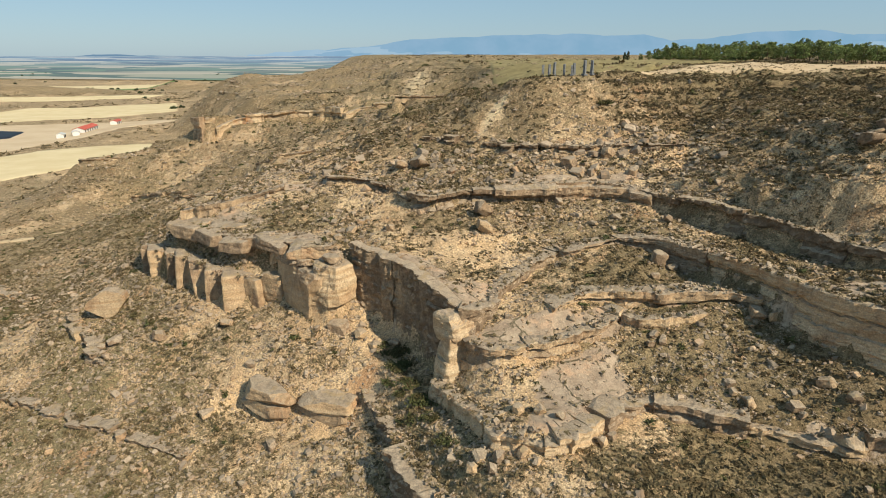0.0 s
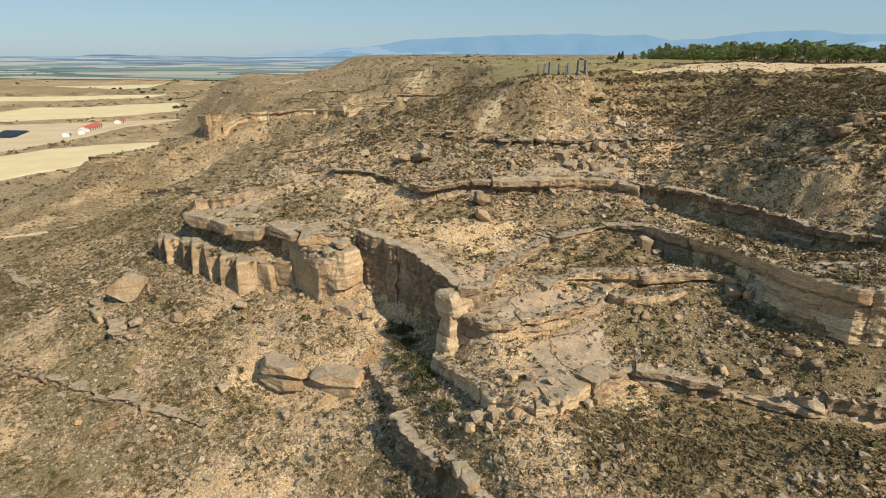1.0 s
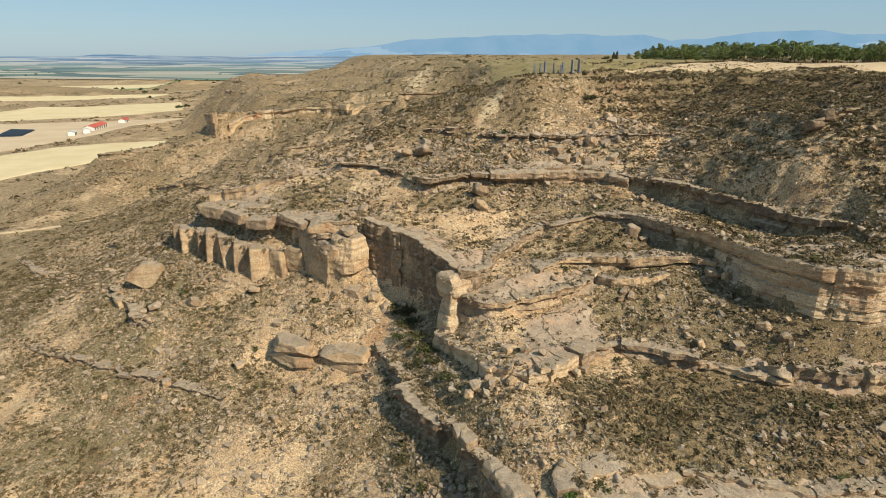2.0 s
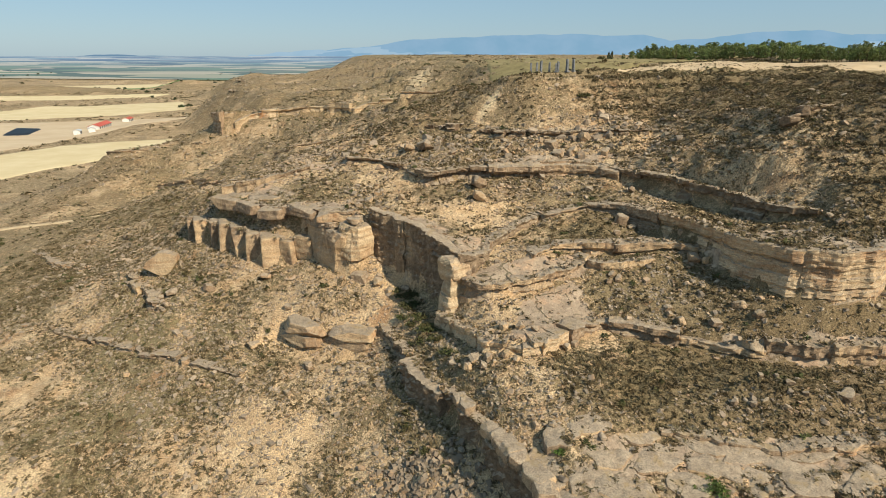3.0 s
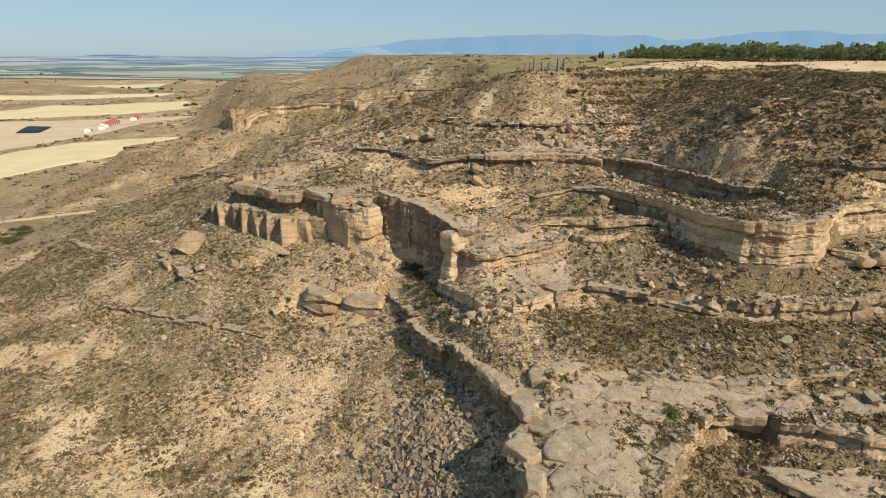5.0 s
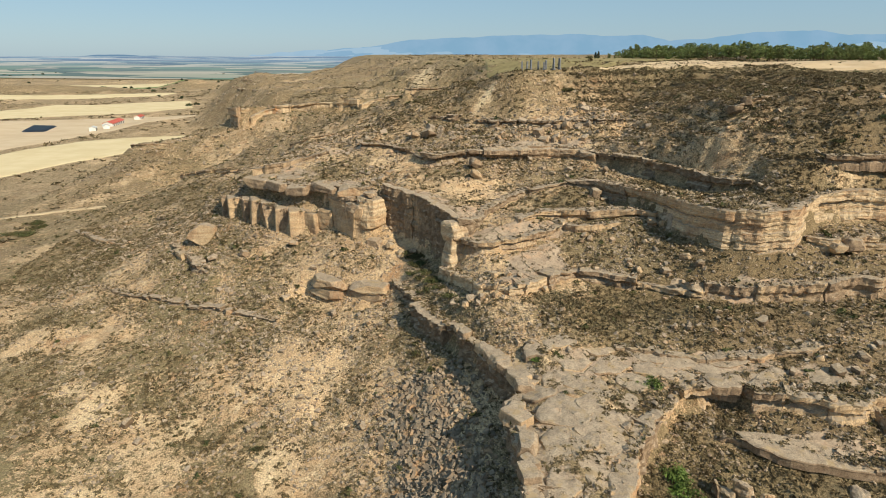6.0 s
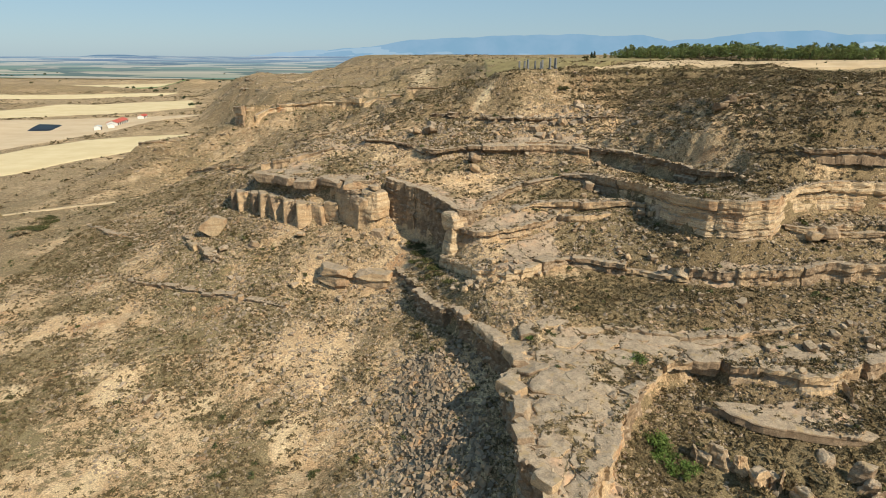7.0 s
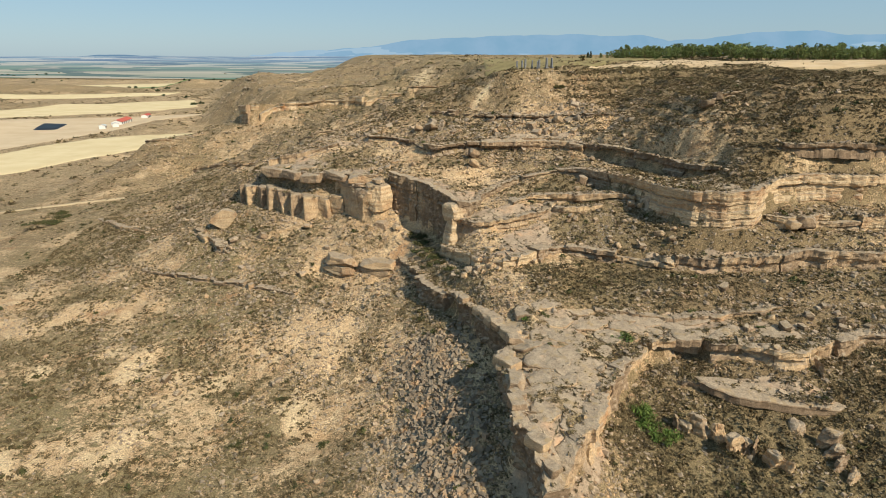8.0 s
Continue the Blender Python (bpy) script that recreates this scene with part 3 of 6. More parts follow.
def sandstone_material(name="sandstone", pale=0.0, beds=1.0, aged_tone=1.0):
    n = Nodes(name, 0.9)
    rnd = n.add("ShaderNodeObjectInfo").outputs["Random"]
    up = n.add("ShaderNodeSeparateXYZ")
    n.link(n.add("ShaderNodeNewGeometry").outputs["Normal"], up.inputs[0])
    wide, mid, fine = n.noise(0.16, 5), n.noise(0.9, 5, 0.65), n.noise(5, 4, 0.7)
    layers = n.noise(1.0, 4, 0.6, stretch=(0.05, 0.05, 1.9))
    streak = n.noise(1.0, 4, 0.65, stretch=(1.1, 1.1, 0.12))
    raw = n.mix(n.math("MULTIPLY", n.span(layers, 0.35, 0.65), beds), (0.50, 0.345, 0.20), (0.60, 0.465, 0.305))
    raw = n.mix(n.span(wide, 0.5, 0.72), raw, (0.52, 0.28, 0.135))
    aged = n.mix(n.span(mid, 0.35, 0.7), (0.22 * aged_tone, 0.152 * aged_tone, 0.098 * aged_tone), (0.37 * aged_tone, 0.268 * aged_tone, 0.175 * aged_tone))
    old = n.math("ADD", n.math("MULTIPLY", streak, 0.34), n.math("MULTIPLY", rnd, 0.25))
    old = n.math("ADD", old, n.math("MULTIPLY", wide, 0.56))
    face = n.mix(n.span(old, 0.44 + pale, 0.68 + pale), raw, aged)
    top = n.mix(n.span(mid, 0.3, 0.7), (0.29, 0.225, 0.16), (0.42, 0.335, 0.24))
    top = n.mix(n.span(n.noise(1.7, 4), 0.55, 0.75), top, (0.24, 0.195, 0.14))
    top = n.mix(n.math("MULTIPLY", n.span(n.noise(0.55, 5, 0.65), 0.52, 0.64), 0.7), top, n.mix(n.span(fine, 0.4, 0.6), (0.46, 0.33, 0.18), (0.30, 0.22, 0.12)))
    colour = n.mix(n.span(up.outputs["Z"], 0.45, 0.8), face, top)
    tint = n.mix(n.span(fine, 0.3, 0.7), (0.7, 0.7, 0.69), (1.18, 1.17, 1.15))
    colour = n.mix(1.0, colour, tint, "MULTIPLY")
    relief = n.math("ADD", n.math("MULTIPLY", mid, 0.5), n.math("ADD", n.math("MULTIPLY", fine, 0.2), n.math("MULTIPLY", layers, 0.35 * beds)))
    return n.done(colour, n.bump(relief, 0.8, 0.5))


def stone_material(name, tone):
    n = Nodes(name, 0.92)
    rnd = n.add("ShaderNodeNewGeometry").outputs["Random Per Island"]
    base = n.mix(rnd, (0.21 * tone, 0.165 * tone, 0.12 * tone), (0.45 * tone, 0.35 * tone, 0.245 * tone))
    base = n.mix(n.span(n.noise(0.3, 3), 0.5, 0.75), base, (0.46, 0.29, 0.16))
    base = n.mix(n.span(n.noise(2.5, 4), 0.5, 0.75), base, (0.2, 0.165, 0.125))
    return n.done(base, n.bump(n.noise(6, 4), 0.6, 0.1))


def scrub_material(name, dark, light):
    n = Nodes(name, 0.85)
    rnd = n.add("ShaderNodeNewGeometry").outputs["Random Per Island"]
    wide = n.noise(0.35, 3)
    base = n.mix(rnd, dark, light)
    base = n.mix(n.span(wide, 0.42, 0.62), base, tuple(0.75 * a + 0.25 * b for a, b in zip(dark, (0.2, 0.13, 0.06))))
    return n.done(base)


def plain_material(name, a, b, scale=1.0, rough=0.8, metal=0.0):
    n = Nodes(name, rough)
    n.bsdf.inputs["Metallic"].default_value = metal
    fac = n.noise(scale, 5, 0.6)
    return n.done(n.mix(n.span(fac, 0.3, 0.7), a, b), n.bump(n.noise(scale * 6, 3), 0.25, 0.02))


def haze_glow_material(name, low, high, scale):
    """Distance far beyond the place: the air's haze is painted in as glowing colour."""
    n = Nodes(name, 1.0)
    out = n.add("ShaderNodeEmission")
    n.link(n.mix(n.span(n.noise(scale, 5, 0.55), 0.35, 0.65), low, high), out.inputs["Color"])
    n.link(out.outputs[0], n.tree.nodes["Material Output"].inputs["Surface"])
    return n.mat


M_GROUND = ground_material()
M_ROCK = sandstone_material("weathered_sandstone", 0.0, 0.45)
M_PALE = sandstone_material("fresh_pale_sandstone", 0.13)
M_BAND = sandstone_material("banded_sandstone", 0.05)
# Stained rock; the 0.8 darkens it further to deepen shade on its walls.
M_STAINED = sandstone_material("dark_stained_sandstone", -0.16, 0.6, 0.8)
M_STONE = stone_material("loose_stone", 1.0)
M_SCREE = stone_material("lichen_covered_stone", 0.7)
M_SCRUB = scrub_material("dry_scrub", (0.082, 0.063, 0.032), (0.228, 0.176, 0.092))
M_SHRUB = scrub_material("bright_shrub_leaves", (0.06, 0.11, 0.022), (0.19, 0.27, 0.065))
M_GREEN = scrub_material("green_shrub", (0.042, 0.05, 0.018), (0.115, 0.12, 0.045))


# ---- helpers for meshes ----
def mesh_object(name, verts, faces, material, parent=None, smooth=False):
    verts, faces = np.asarray(verts, np.float32), np.asarray(faces, np.int32)
    me = bpy.data.meshes.new(name)
    me.vertices.add(len(verts))
    me.vertices.foreach_set("co", verts.ravel())
    count, size = faces.shape
    me.loops.add(count * size)
    me.loops.foreach_set("vertex_index", faces.ravel())
    me.polygons.add(count)
    me.polygons.foreach_set("loop_start", np.arange(0, count * size, size, dtype=np.int32))
    me.polygons.foreach_set("use_smooth", np.full(count, smooth))
    me.update(calc_edges=True)
    me.materials.append(material)
    ob = new(name, me)
    if parent:
        ob.parent = parent
    return ob


def part(name, bm, material, parent, label=""):
    me = bpy.data.meshes.new(name)
    bm.to_mesh(me)
    bm.free()
    me.materials.append(material)
    ob = new(name, me)
    ob.parent = parent
    return tagged(ob, label=label)


def base_empty(name, place=(0, 0, 0)):
    ob = new(name)
    ob.location = place
    ob.empty_display_size = 0.5
    return ob


def grid_faces(nu, nv):
    i, j = np.meshgrid(np.arange(nu - 1), np.arange(nv - 1), indexing="ij")
    a = (i * nv + j).ravel()
    return np.stack([a, a + nv, a + nv + 1, a + 1], 1)


# ---- the ground: one sheet from underfoot to the horizon ----
def spread(fine_from, fine_to, fine, low, high, grow_low, grow_high, largest=220):
    mid = list(np.arange(fine_from, fine_to + 1e-6, fine))
    up, d = [mid[-1]], fine
    while up[-1] < high:
        d = min(d * grow_high, largest)
        up.append(up[-1] + d)
    down, d = [mid[0]], fine
    while down[-1] > low:
        d = min(d * grow_low, largest)
        down.append(down[-1] - d)
    return np.array(down[:0:-1] + mid + up[1:])


def build_ground():
    xs = spread(-72, 74, 0.55, -4700, 4700, 1.026, 1.035)
    ys = spread(2, 122, 0.55, -600, 4750, 1.15, 1.014)
    gx, gy = np.meshgrid(xs, ys, indexing="ij")
    gz = height(gx, gy)
    ob = mesh_object("ground", np.stack([gx, gy, gz], -1).reshape(-1, 3), grid_faces(len(xs), len(ys)), M_GROUND, smooth=True)
    x, y, z = gx.ravel(), gy.ravel(), gz.ravel()
    cover = np.minimum(scrub_cover(x, y, z), 0.66 + 0.1 * np.exp(-(((x - 30) / 15) ** 2 + ((y - 47.5) / 6.5) ** 2)) + 0.12 * smooth01((x - 22) / 8) * smooth01((110 - y) / 10) + 0.08 * smooth01((30 - y) / 6) * smooth01((x - 24) / 8) + 0.2 * smooth01((x - 40) / 10) * smooth01((z - 38) / 4) * smooth01((57 - z) / 2))
    scar_and_haze = 1.4 * np.exp(-(((x - 11.2 - 0.8 * (y - 130.4)) / 1.6) ** 2 + ((y - 130.4) / 2.2) ** 2)) + 0.1 * np.exp(-(((x - 26.5) / 2) ** 2 + ((y - 128) / 5) ** 2))
    scar_and_haze = scar_and_haze + 0.15 * smooth01(fbm([x, y], 5, 3, 79) * 1.8 - 0.2) * np.exp(-(((x - 47) / 15) ** 2 + ((y - 14) / 7) ** 2))
    scar_and_haze = scar_and_haze + 0.7 * np.exp(-(((x + 38 - 0.1 * y) / 5) ** 2 + ((y - 262) / 22) ** 2)) + 0.6 * smooth01(fbm([x, y], 9, 3, 77) * 2 - 0.9) * smooth01((-20 - x) / 10) * smooth01((62 - y) / 15)
    green = 0.12 + 0.3 * fbm([x, y], 30, 2, 61) + 0.5 * smooth01((-18 - x) / 25) * smooth01((130 - y) / 30) + 0.45 * smooth01((z - 55) / 3) + 0.3 * smooth01((x - 24) / 10) * smooth01((28 - y) / 8)
    # Soil of the low plain paled a little, in place of haze.
    scar_and_haze = scar_and_haze + 0.1 * smooth01((y - 190) / 40) * smooth01((4 - rough_height(x, y)) / 3)
    for name, values in (("cover", cover), ("green", green), ("bare", scar_and_haze), ("rock", rock_cover(x, y))):
        at = ob.data.attributes.new(name, "FLOAT", "POINT")
        at.data.foreach_set("value", np.clip(values, 0, 1).astype(np.float32))
    return tagged(ob, "dry stony hillside with tan soil, low scrub and terraces", "ground", kind="structure")


build_ground()


# ---- sandstone ledges: each a row of jointed, layered blocks ----
def build_ledge(key, label, block=(3.0, 7.0), jitter=0.35, overhang=0.45, cap=0.42, pale=False, seed=1, stained=False, rough=0.34, shelf=1.6, strata=0.35, joint=0.55, broken=0.1, bed=0.9, echelon=0.0, fine=0.32):
    rng = np.random.default_rng(seed)
    step = 0.36 if key not in ("far_cliff", "far_strip", "hill_cave", "ridge_cap", "left_far", "mesa_rim") else 0.9
    at, line, side = offset_line(LEDGES[key], step)
    rim = line[:, :2] + side * (0.5 * fbm([line[:, 0], line[:, 1]], 5.0, 2, seed + 3) + 0.28 * fbm([line[:, 0], line[:, 1]], 1.3, 2, seed + 4))[:, None]
    middle = line[len(line) // 2]
    thing = tagged(base_empty("sandstone_ledge", (middle[0], middle[1], middle[2] - middle[3])), label, "rock ledge")
    origin = np.array(thing.location)
    # beds: sharp setbacks at irregular depths below the rim, shared along the whole ledge
    edges = np.cumsum(rng.uniform(0.35, 1.6, 40) * bed)
    setback = rng.uniform(-0.5, 0.5, 41) * strata
    start, n = 0, len(at)
    while start < n - 2:
        end = min(n - 1, start + max(4, int(rng.uniform(*block) / step)))
        if n - 1 - end < 4:
            end = n - 1
        idx = np.concatenate([[start, start], np.arange(start, end + 1), [end, end]])
        m = len(idx)
        tuck = np.zeros(m)
        tuck[[0, -1]] = 3.0
        tuck[[1, -2]] = joint * rng.uniform(0.5, 1.5)
        tuck[[2, -3]] = 0.06
        lip = overhang * rng.uniform(0.4, 1.5)
        drop = line[idx, 3]
        low = rng.uniform(0.25, 0.5) if rng.random() < broken else 0
        top = line[idx, 2] + rng.normal(0, 0.1) - low * drop + rng.normal(0, 0.035) * (at[idx] - at[idx].mean())
        tall = np.maximum(drop - low * drop, 0.3)
        depth = np.minimum(1.0, 0.35 + drop / 4)
        capt = np.minimum(tall * cap * rng.uniform(0.7, 1.2), tall * 0.8)
        out = rng.normal(0, jitter) - low * 0.8
        back = np.clip(0.3 + 0.6 * fbm([line[idx, 0], line[idx, 1]], 2.6, 3, seed + 60), 0.0, 1.0)
        offs, zs = [], []
        for off, dz in ((-2.2, 0.55), (-1.45, 0.03), (-0.9, -0.03), (-0.4, 0.0), (-0.08, 0.03), (0.0, 0.12)):
            offs.append((off - shelf * back if off < -1 else off * depth) - tuck * (1 if off > -1 else 0.2))
            zs.append(top - dz * np.clip(drop / 3, 0.5, 1))
        lower = max(6, int(np.max(tall) / (fine if step < 0.5 else 0.7)))
        for k in range(lower + 1):
            f = k / lower
            down = 0.12 + f * (tall - 0.12)
            wavy = down + 0.18 * value_noise([at[idx] / 3.0, at[idx] * 0], seed + 8)
            layer = setback[np.searchsorted(edges, wavy)]
            under = smooth01((wavy - capt) / 0.22)
            foot = smooth01((f - 0.5) / 0.5) * 0.6
            offs.append(-lip * under * (1 - foot) + layer * depth * (0.25 + 0.75 * under) - tuck)
            zs.append(top - down)
        offs.append(offs[-1] + 0.25), zs.append(zs[-1] - 1.3)
        off, z = np.stack(offs, 1), np.stack(zs, 1)
        nv = off.shape[1]
        inner = np.where(np.arange(nv) < 2, 0.3, 1.0)[None]
        swing = echelon * rng.uniform(0.6, 1.3) * (at[idx].mean() - at[idx])
        off = off + (out + swing[:, None]) * inner
        x, y = rim[idx, 0][:, None] + side[idx, 0][:, None] * off, rim[idx, 1][:, None] + side[idx, 1][:, None] * off
        w = np.clip((np.arange(nv) - 1) / 4, 0.1, 1)[None] * depth[:, None]
        chunk = fbm([x, y, z * 1.3], 1.7, 3, seed + 30)
        bulge = w * (rough * (1.5 * np.abs(chunk) - 0.45) + 0.6 * jitter * value_noise([x / 4, y / 4, z / 5], seed + 40))
        verts = np.stack([x + side[idx, 0][:, None] * bulge, y + side[idx, 1][:, None] * bulge, z + 0.13 * np.clip(np.arange(nv)[None] / 3, 0, 1) * fbm([x, y, z], 1.1, 2, seed + 50)], -1)
        verts += rng.uniform(-0.05, 0.05, verts.shape)
        mesh_object("rock_block", verts.reshape(-1, 3) - origin, grid_faces(m, nv)[:, ::-1], M_BAND if key in ("band", "under_band") else M_PALE if pale else M_STAINED if stained else M_ROCK, thing)
        start = end
    return thing


def contour(level, y0, y1, drop):
    """A ledge along the far mesa's flank where the land reaches a level."""
    line = []
    xs = np.arange(-520, 40, 1.5)
    for y in np.arange(y1, y0, -14.0):
        z = rough_height(xs, np.full(xs.shape, y))
        line.append((float(xs[np.argmax(z > level)]), float(y), level + 0.8, drop))
    return line[::-1]


LEDGES["mesa_rim"] = contour(33, 430, 800, 3.0)
LEDGE_STYLE = [
    ("upper", "dark-stained sandstone ledge with a shaded recess below", dict(stained=True, block=(4, 10), overhang=1.1, cap=0.35, seed=11, jitter=0.4, joint=0.35)),
    ("upper_shelf", "long smooth pale rock shelf below a rubble slope", dict(block=(8, 16), overhang=-1.8, cap=0.15, seed=64, jitter=0.25, joint=0.25, strata=0.25, broken=0, rough=0.3, shelf=2.2)),
    ("upper_east", "long dark-stained sandstone ledge with a shaded recess below", dict(stained=True, block=(5, 14), overhang=1.1, cap=0.35, seed=66, jitter=0.4, joint=0.3, broken=0.05)),
    ("crest", "thin weathered sandstone ledge across a scrubby hill", dict(block=(4, 12), seed=12, cap=0.5, stained=True, overhang=0.8)),
    ("band", "tall layered sandstone band with cream and tan strata", dict(block=(6, 16), overhang=0.75, cap=0.3, seed=13, jitter=0.22, strata=0.6, pale=True, joint=0.12, bed=0.42, broken=0, rough=0.2, fine=0.2)),
    ("under_band", "low layered cream sandstone step under a taller band", dict(block=(4, 10), overhang=0.6, seed=14, pale=True, strata=0.6, joint=0.2, bed=0.42, rough=0.22, fine=0.2)),
    ("prow", "high overhanging sandstone prow with a dark stained wall", dict(stained=True, block=(6, 14), jitter=0.3, overhang=0.3, seed=17, cap=0.25, joint=0.5, broken=0, strata=0.4)),
    ("shoulder", "rounded pale sandstone shoulder with an eroded underside", dict(block=(9, 16), jitter=0.15, overhang=1.2, cap=0.42, seed=18, pale=True, shelf=2.2, strata=0.7, bed=0.4, rough=0.3, fine=0.2, joint=0.25, broken=0)),
    ("lip", "long rounded sandstone lip with a dark slot below", dict(block=(8, 15), jitter=0.15, overhang=1.5, cap=0.6, seed=61, shelf=2.2, strata=0.3, rough=0.28, joint=0.3, broken=0)),
    ("dome", "smooth bulging sandstone dome below a rock lip", dict(block=(14, 15), jitter=0.1, overhang=0.5, cap=0.75, seed=62, shelf=1.8, strata=0.2, rough=0.3, joint=0.2, broken=0)),
    ("shelf_foot", "row of small upright sandstone blocks along a shelf", dict(block=(1.4, 3.4), overhang=0.3, cap=0.4, seed=63, jitter=0.4, joint=0.9, broken=0.15, pale=True, rough=0.3)),
    ("middle", "broken sandstone ledge across a rubble slope", dict(block=(4, 12), overhang=0.8, cap=0.5, seed=19, jitter=0.4, joint=0.4, broken=0.14)),
    ("wall", "long straight sandstone wall along a gully", dict(stained=True, block=(5, 11), jitter=0.45, overhang=0.35, cap=0.35, seed=20, broken=0, shelf=1.2, rough=0.45, echelon=0.06)),
    ("spur_side", "rounded sandstone rim with hollows beneath it", dict(block=(3.5, 8), overhang=0.9, cap=0.45, seed=21)),
    ("lower_shelf", "smooth grey sandstone shelf among dark scrub", dict(block=(6, 12), overhang=0.4, cap=0.7, seed=22, shelf=3.0)),
    ("slab_step", "low sandstone step at the edge of a basin", dict(block=(3, 7), overhang=0.3, cap=0.7, seed=23)),
    ("cap", "overhanging grey sandstone cap blocks above pillars", dict(block=(2.8, 5.2), jitter=0.6, overhang=1.3, cap=0.5, seed=24, rough=0.22, joint=0.9, echelon=0.3, strata=0.25)),
    ("back_slabs", "tilted grey sandstone slabs at a terrace edge", dict(block=(3, 6), jitter=0.6, seed=25, cap=0.7)),
    ("left_ridge", "dark broken sandstone rib on a stony slope", dict(block=(2.5, 5), jitter=0.4, seed=26)),
    ("low_strip", "low sandstone strip half buried in a slope", dict(block=(3, 7), jitter=0.4, seed=27)),
    ("hill_rocks", "dark sandstone outcrop along a hillside", dict(block=(1.5, 4), jitter=1.0, seed=28, overhang=0.8, broken=0.4, joint=1.0, stained=True, rough=0.5)),
    ("hill_cave", "small dark sandstone overhang high on a hill", dict(block=(5, 9), seed=29, overhang=0.9)),
    ("far_cliff", "pale cream cliff far along the hillside", dict(block=(7, 15), jitter=0.5, overhang=0.8, cap=0.35, seed=30, pale=True, strata=0.5)),
    ("far_strip", "low pale ledge far down the hillside", dict(block=(6, 12), seed=31)),
    ("flank_strip", "broken grey ledge low on the mesa's flank", dict(block=(3, 8), seed=67, jitter=0.6, joint=0.8, broken=0.2)),
    ("flank_rocks", "broken grey ledge low on the mesa's flank", dict(block=(2.5, 6), seed=68, jitter=0.6, joint=0.9, broken=0.2)),
    ("flank_low", "worn pale ledge in a scrubby western slope", dict(block=(3, 7), seed=69, jitter=0.6, joint=0.6, broken=0.15)),
    ("ridge_cap", "flat grey rock cap on a foothill ridge", dict(block=(5, 10), seed=43, jitter=0.5)),
    ("left_far", "cracked grey ledge low on a far slope", dict(block=(4, 8), seed=44, jitter=0.6, joint=1.0)),
    ("mesa_rim", "dark broken ledge along the distant mesa", dict(block=(8, 24), jitter=0.6, seed=51, stained=True, broken=0.1)),
    ("right_rocks", "dark boulders capping a scrubby hill", dict(block=(2.5, 5), jitter=0.5, seed=32)),
]
for key, label, style in LEDGE_STYLE:
    build_ledge(key, label, **style)


# ---- loose rocks ----
def ball(level):
    bm = bmesh.new()
    bmesh.ops.create_icosphere(bm, subdivisions=level, radius=1)
    verts = np.array([v.co[:] for v in bm.verts])
    faces = np.array([[v.index for v in f.verts] for f in bm.faces])
    bm.free()
    return verts, faces


BALLS = {k: ball(k) for k in (1, 2, 3, 4)}


def cube(cuts):
    """A cube from -1 to 1 with an even grid on every face and slightly blunted edges."""
    bm = bmesh.new()
    bmesh.ops.create_cube(bm, size=2)
    bmesh.ops.subdivide_edges(bm, edges=bm.edges[:], cuts=cuts, use_grid_fill=True)
    bmesh.ops.triangulate(bm, faces=bm.faces)
    verts = np.array([v.co[:] for v in bm.verts])
    faces = np.array([[v.index for v in f.verts] for f in bm.faces])
    bm.free()
    blunt = verts / (np.abs(verts) ** 14).sum(1, keepdims=True) ** (1 / 14)
    return blunt, faces


CUBES = {1: cube(2), 2: cube(3), 3: cube(8), 4: cube(17)}


def rock_shape(rng, level, cuts=9, flat=(1, 1, 1), worn=0.035):
    """A broken angular block: a blunt cube cut by random planes, a little worn."""
    verts, faces = CUBES[level] if level > 1 else BALLS[level]
    v = 0.74 * verts * rng.uniform(0.75, 1.1, 3)
    for _ in range(cuts):
        n = rng.normal(size=3)
        n /= np.linalg.norm(n)
        d = rng.uniform(0.5, 0.95)
        over = np.maximum(v @ n - d, 0)
        v -= over[:, None] * n
    if worn:
        v += verts * (worn * 1.3 * fbm([v[:, 0] + 9 * rng.random(), v[:, 1], v[:, 2]], 0.5, 3, int(rng.integers(999))))[:, None]
    return v * np.array(flat), faces


def turn_matrix(rng, lean=0.4):
    return np.array(Euler((rng.uniform(-lean, lean), rng.uniform(-lean, lean), rng.uniform(0, 6.283))).to_matrix())


def ground_at(x, y):
    return float(height(np.array([x]), np.array([y]))[0])


BOULDERS_MID = [(40.4, 69.6, 2.8), (42.2, 69.2, 1.8), (27.9, 67.7, 1.6), (26.3, 67.5, 1.4), (35.0, 58.6, 1.9), (33.9, 60.3, 1.5), (43.6, 53.4, 3.2), (-4.7, 114.6, 4.2), (-8.3, 115.0, 3.6),
                (6.9, 97.4, 3.9), (6.8, 92.9, 4.1), (31.2, 112.0, 3.4), (24.1, 110.8, 3.1), (28.0, 108.6, 2.4), (-29.7, 81.5, 2.1), (-35.9, 90.0, 2.6), (-56.3, 91.5, 2.9),
                (-47.9, 90.7, 3.0), (-34.8, 75.1, 2.4), (-46.6, 72.8, 2.5), (-23.4, 68.2, 1.9), (43.2, 58.6, 2.3), (34.8, 107.0, 2.2), (-8.8, 93.8, 2.1), (-15.7, 96.3, 2.5)]
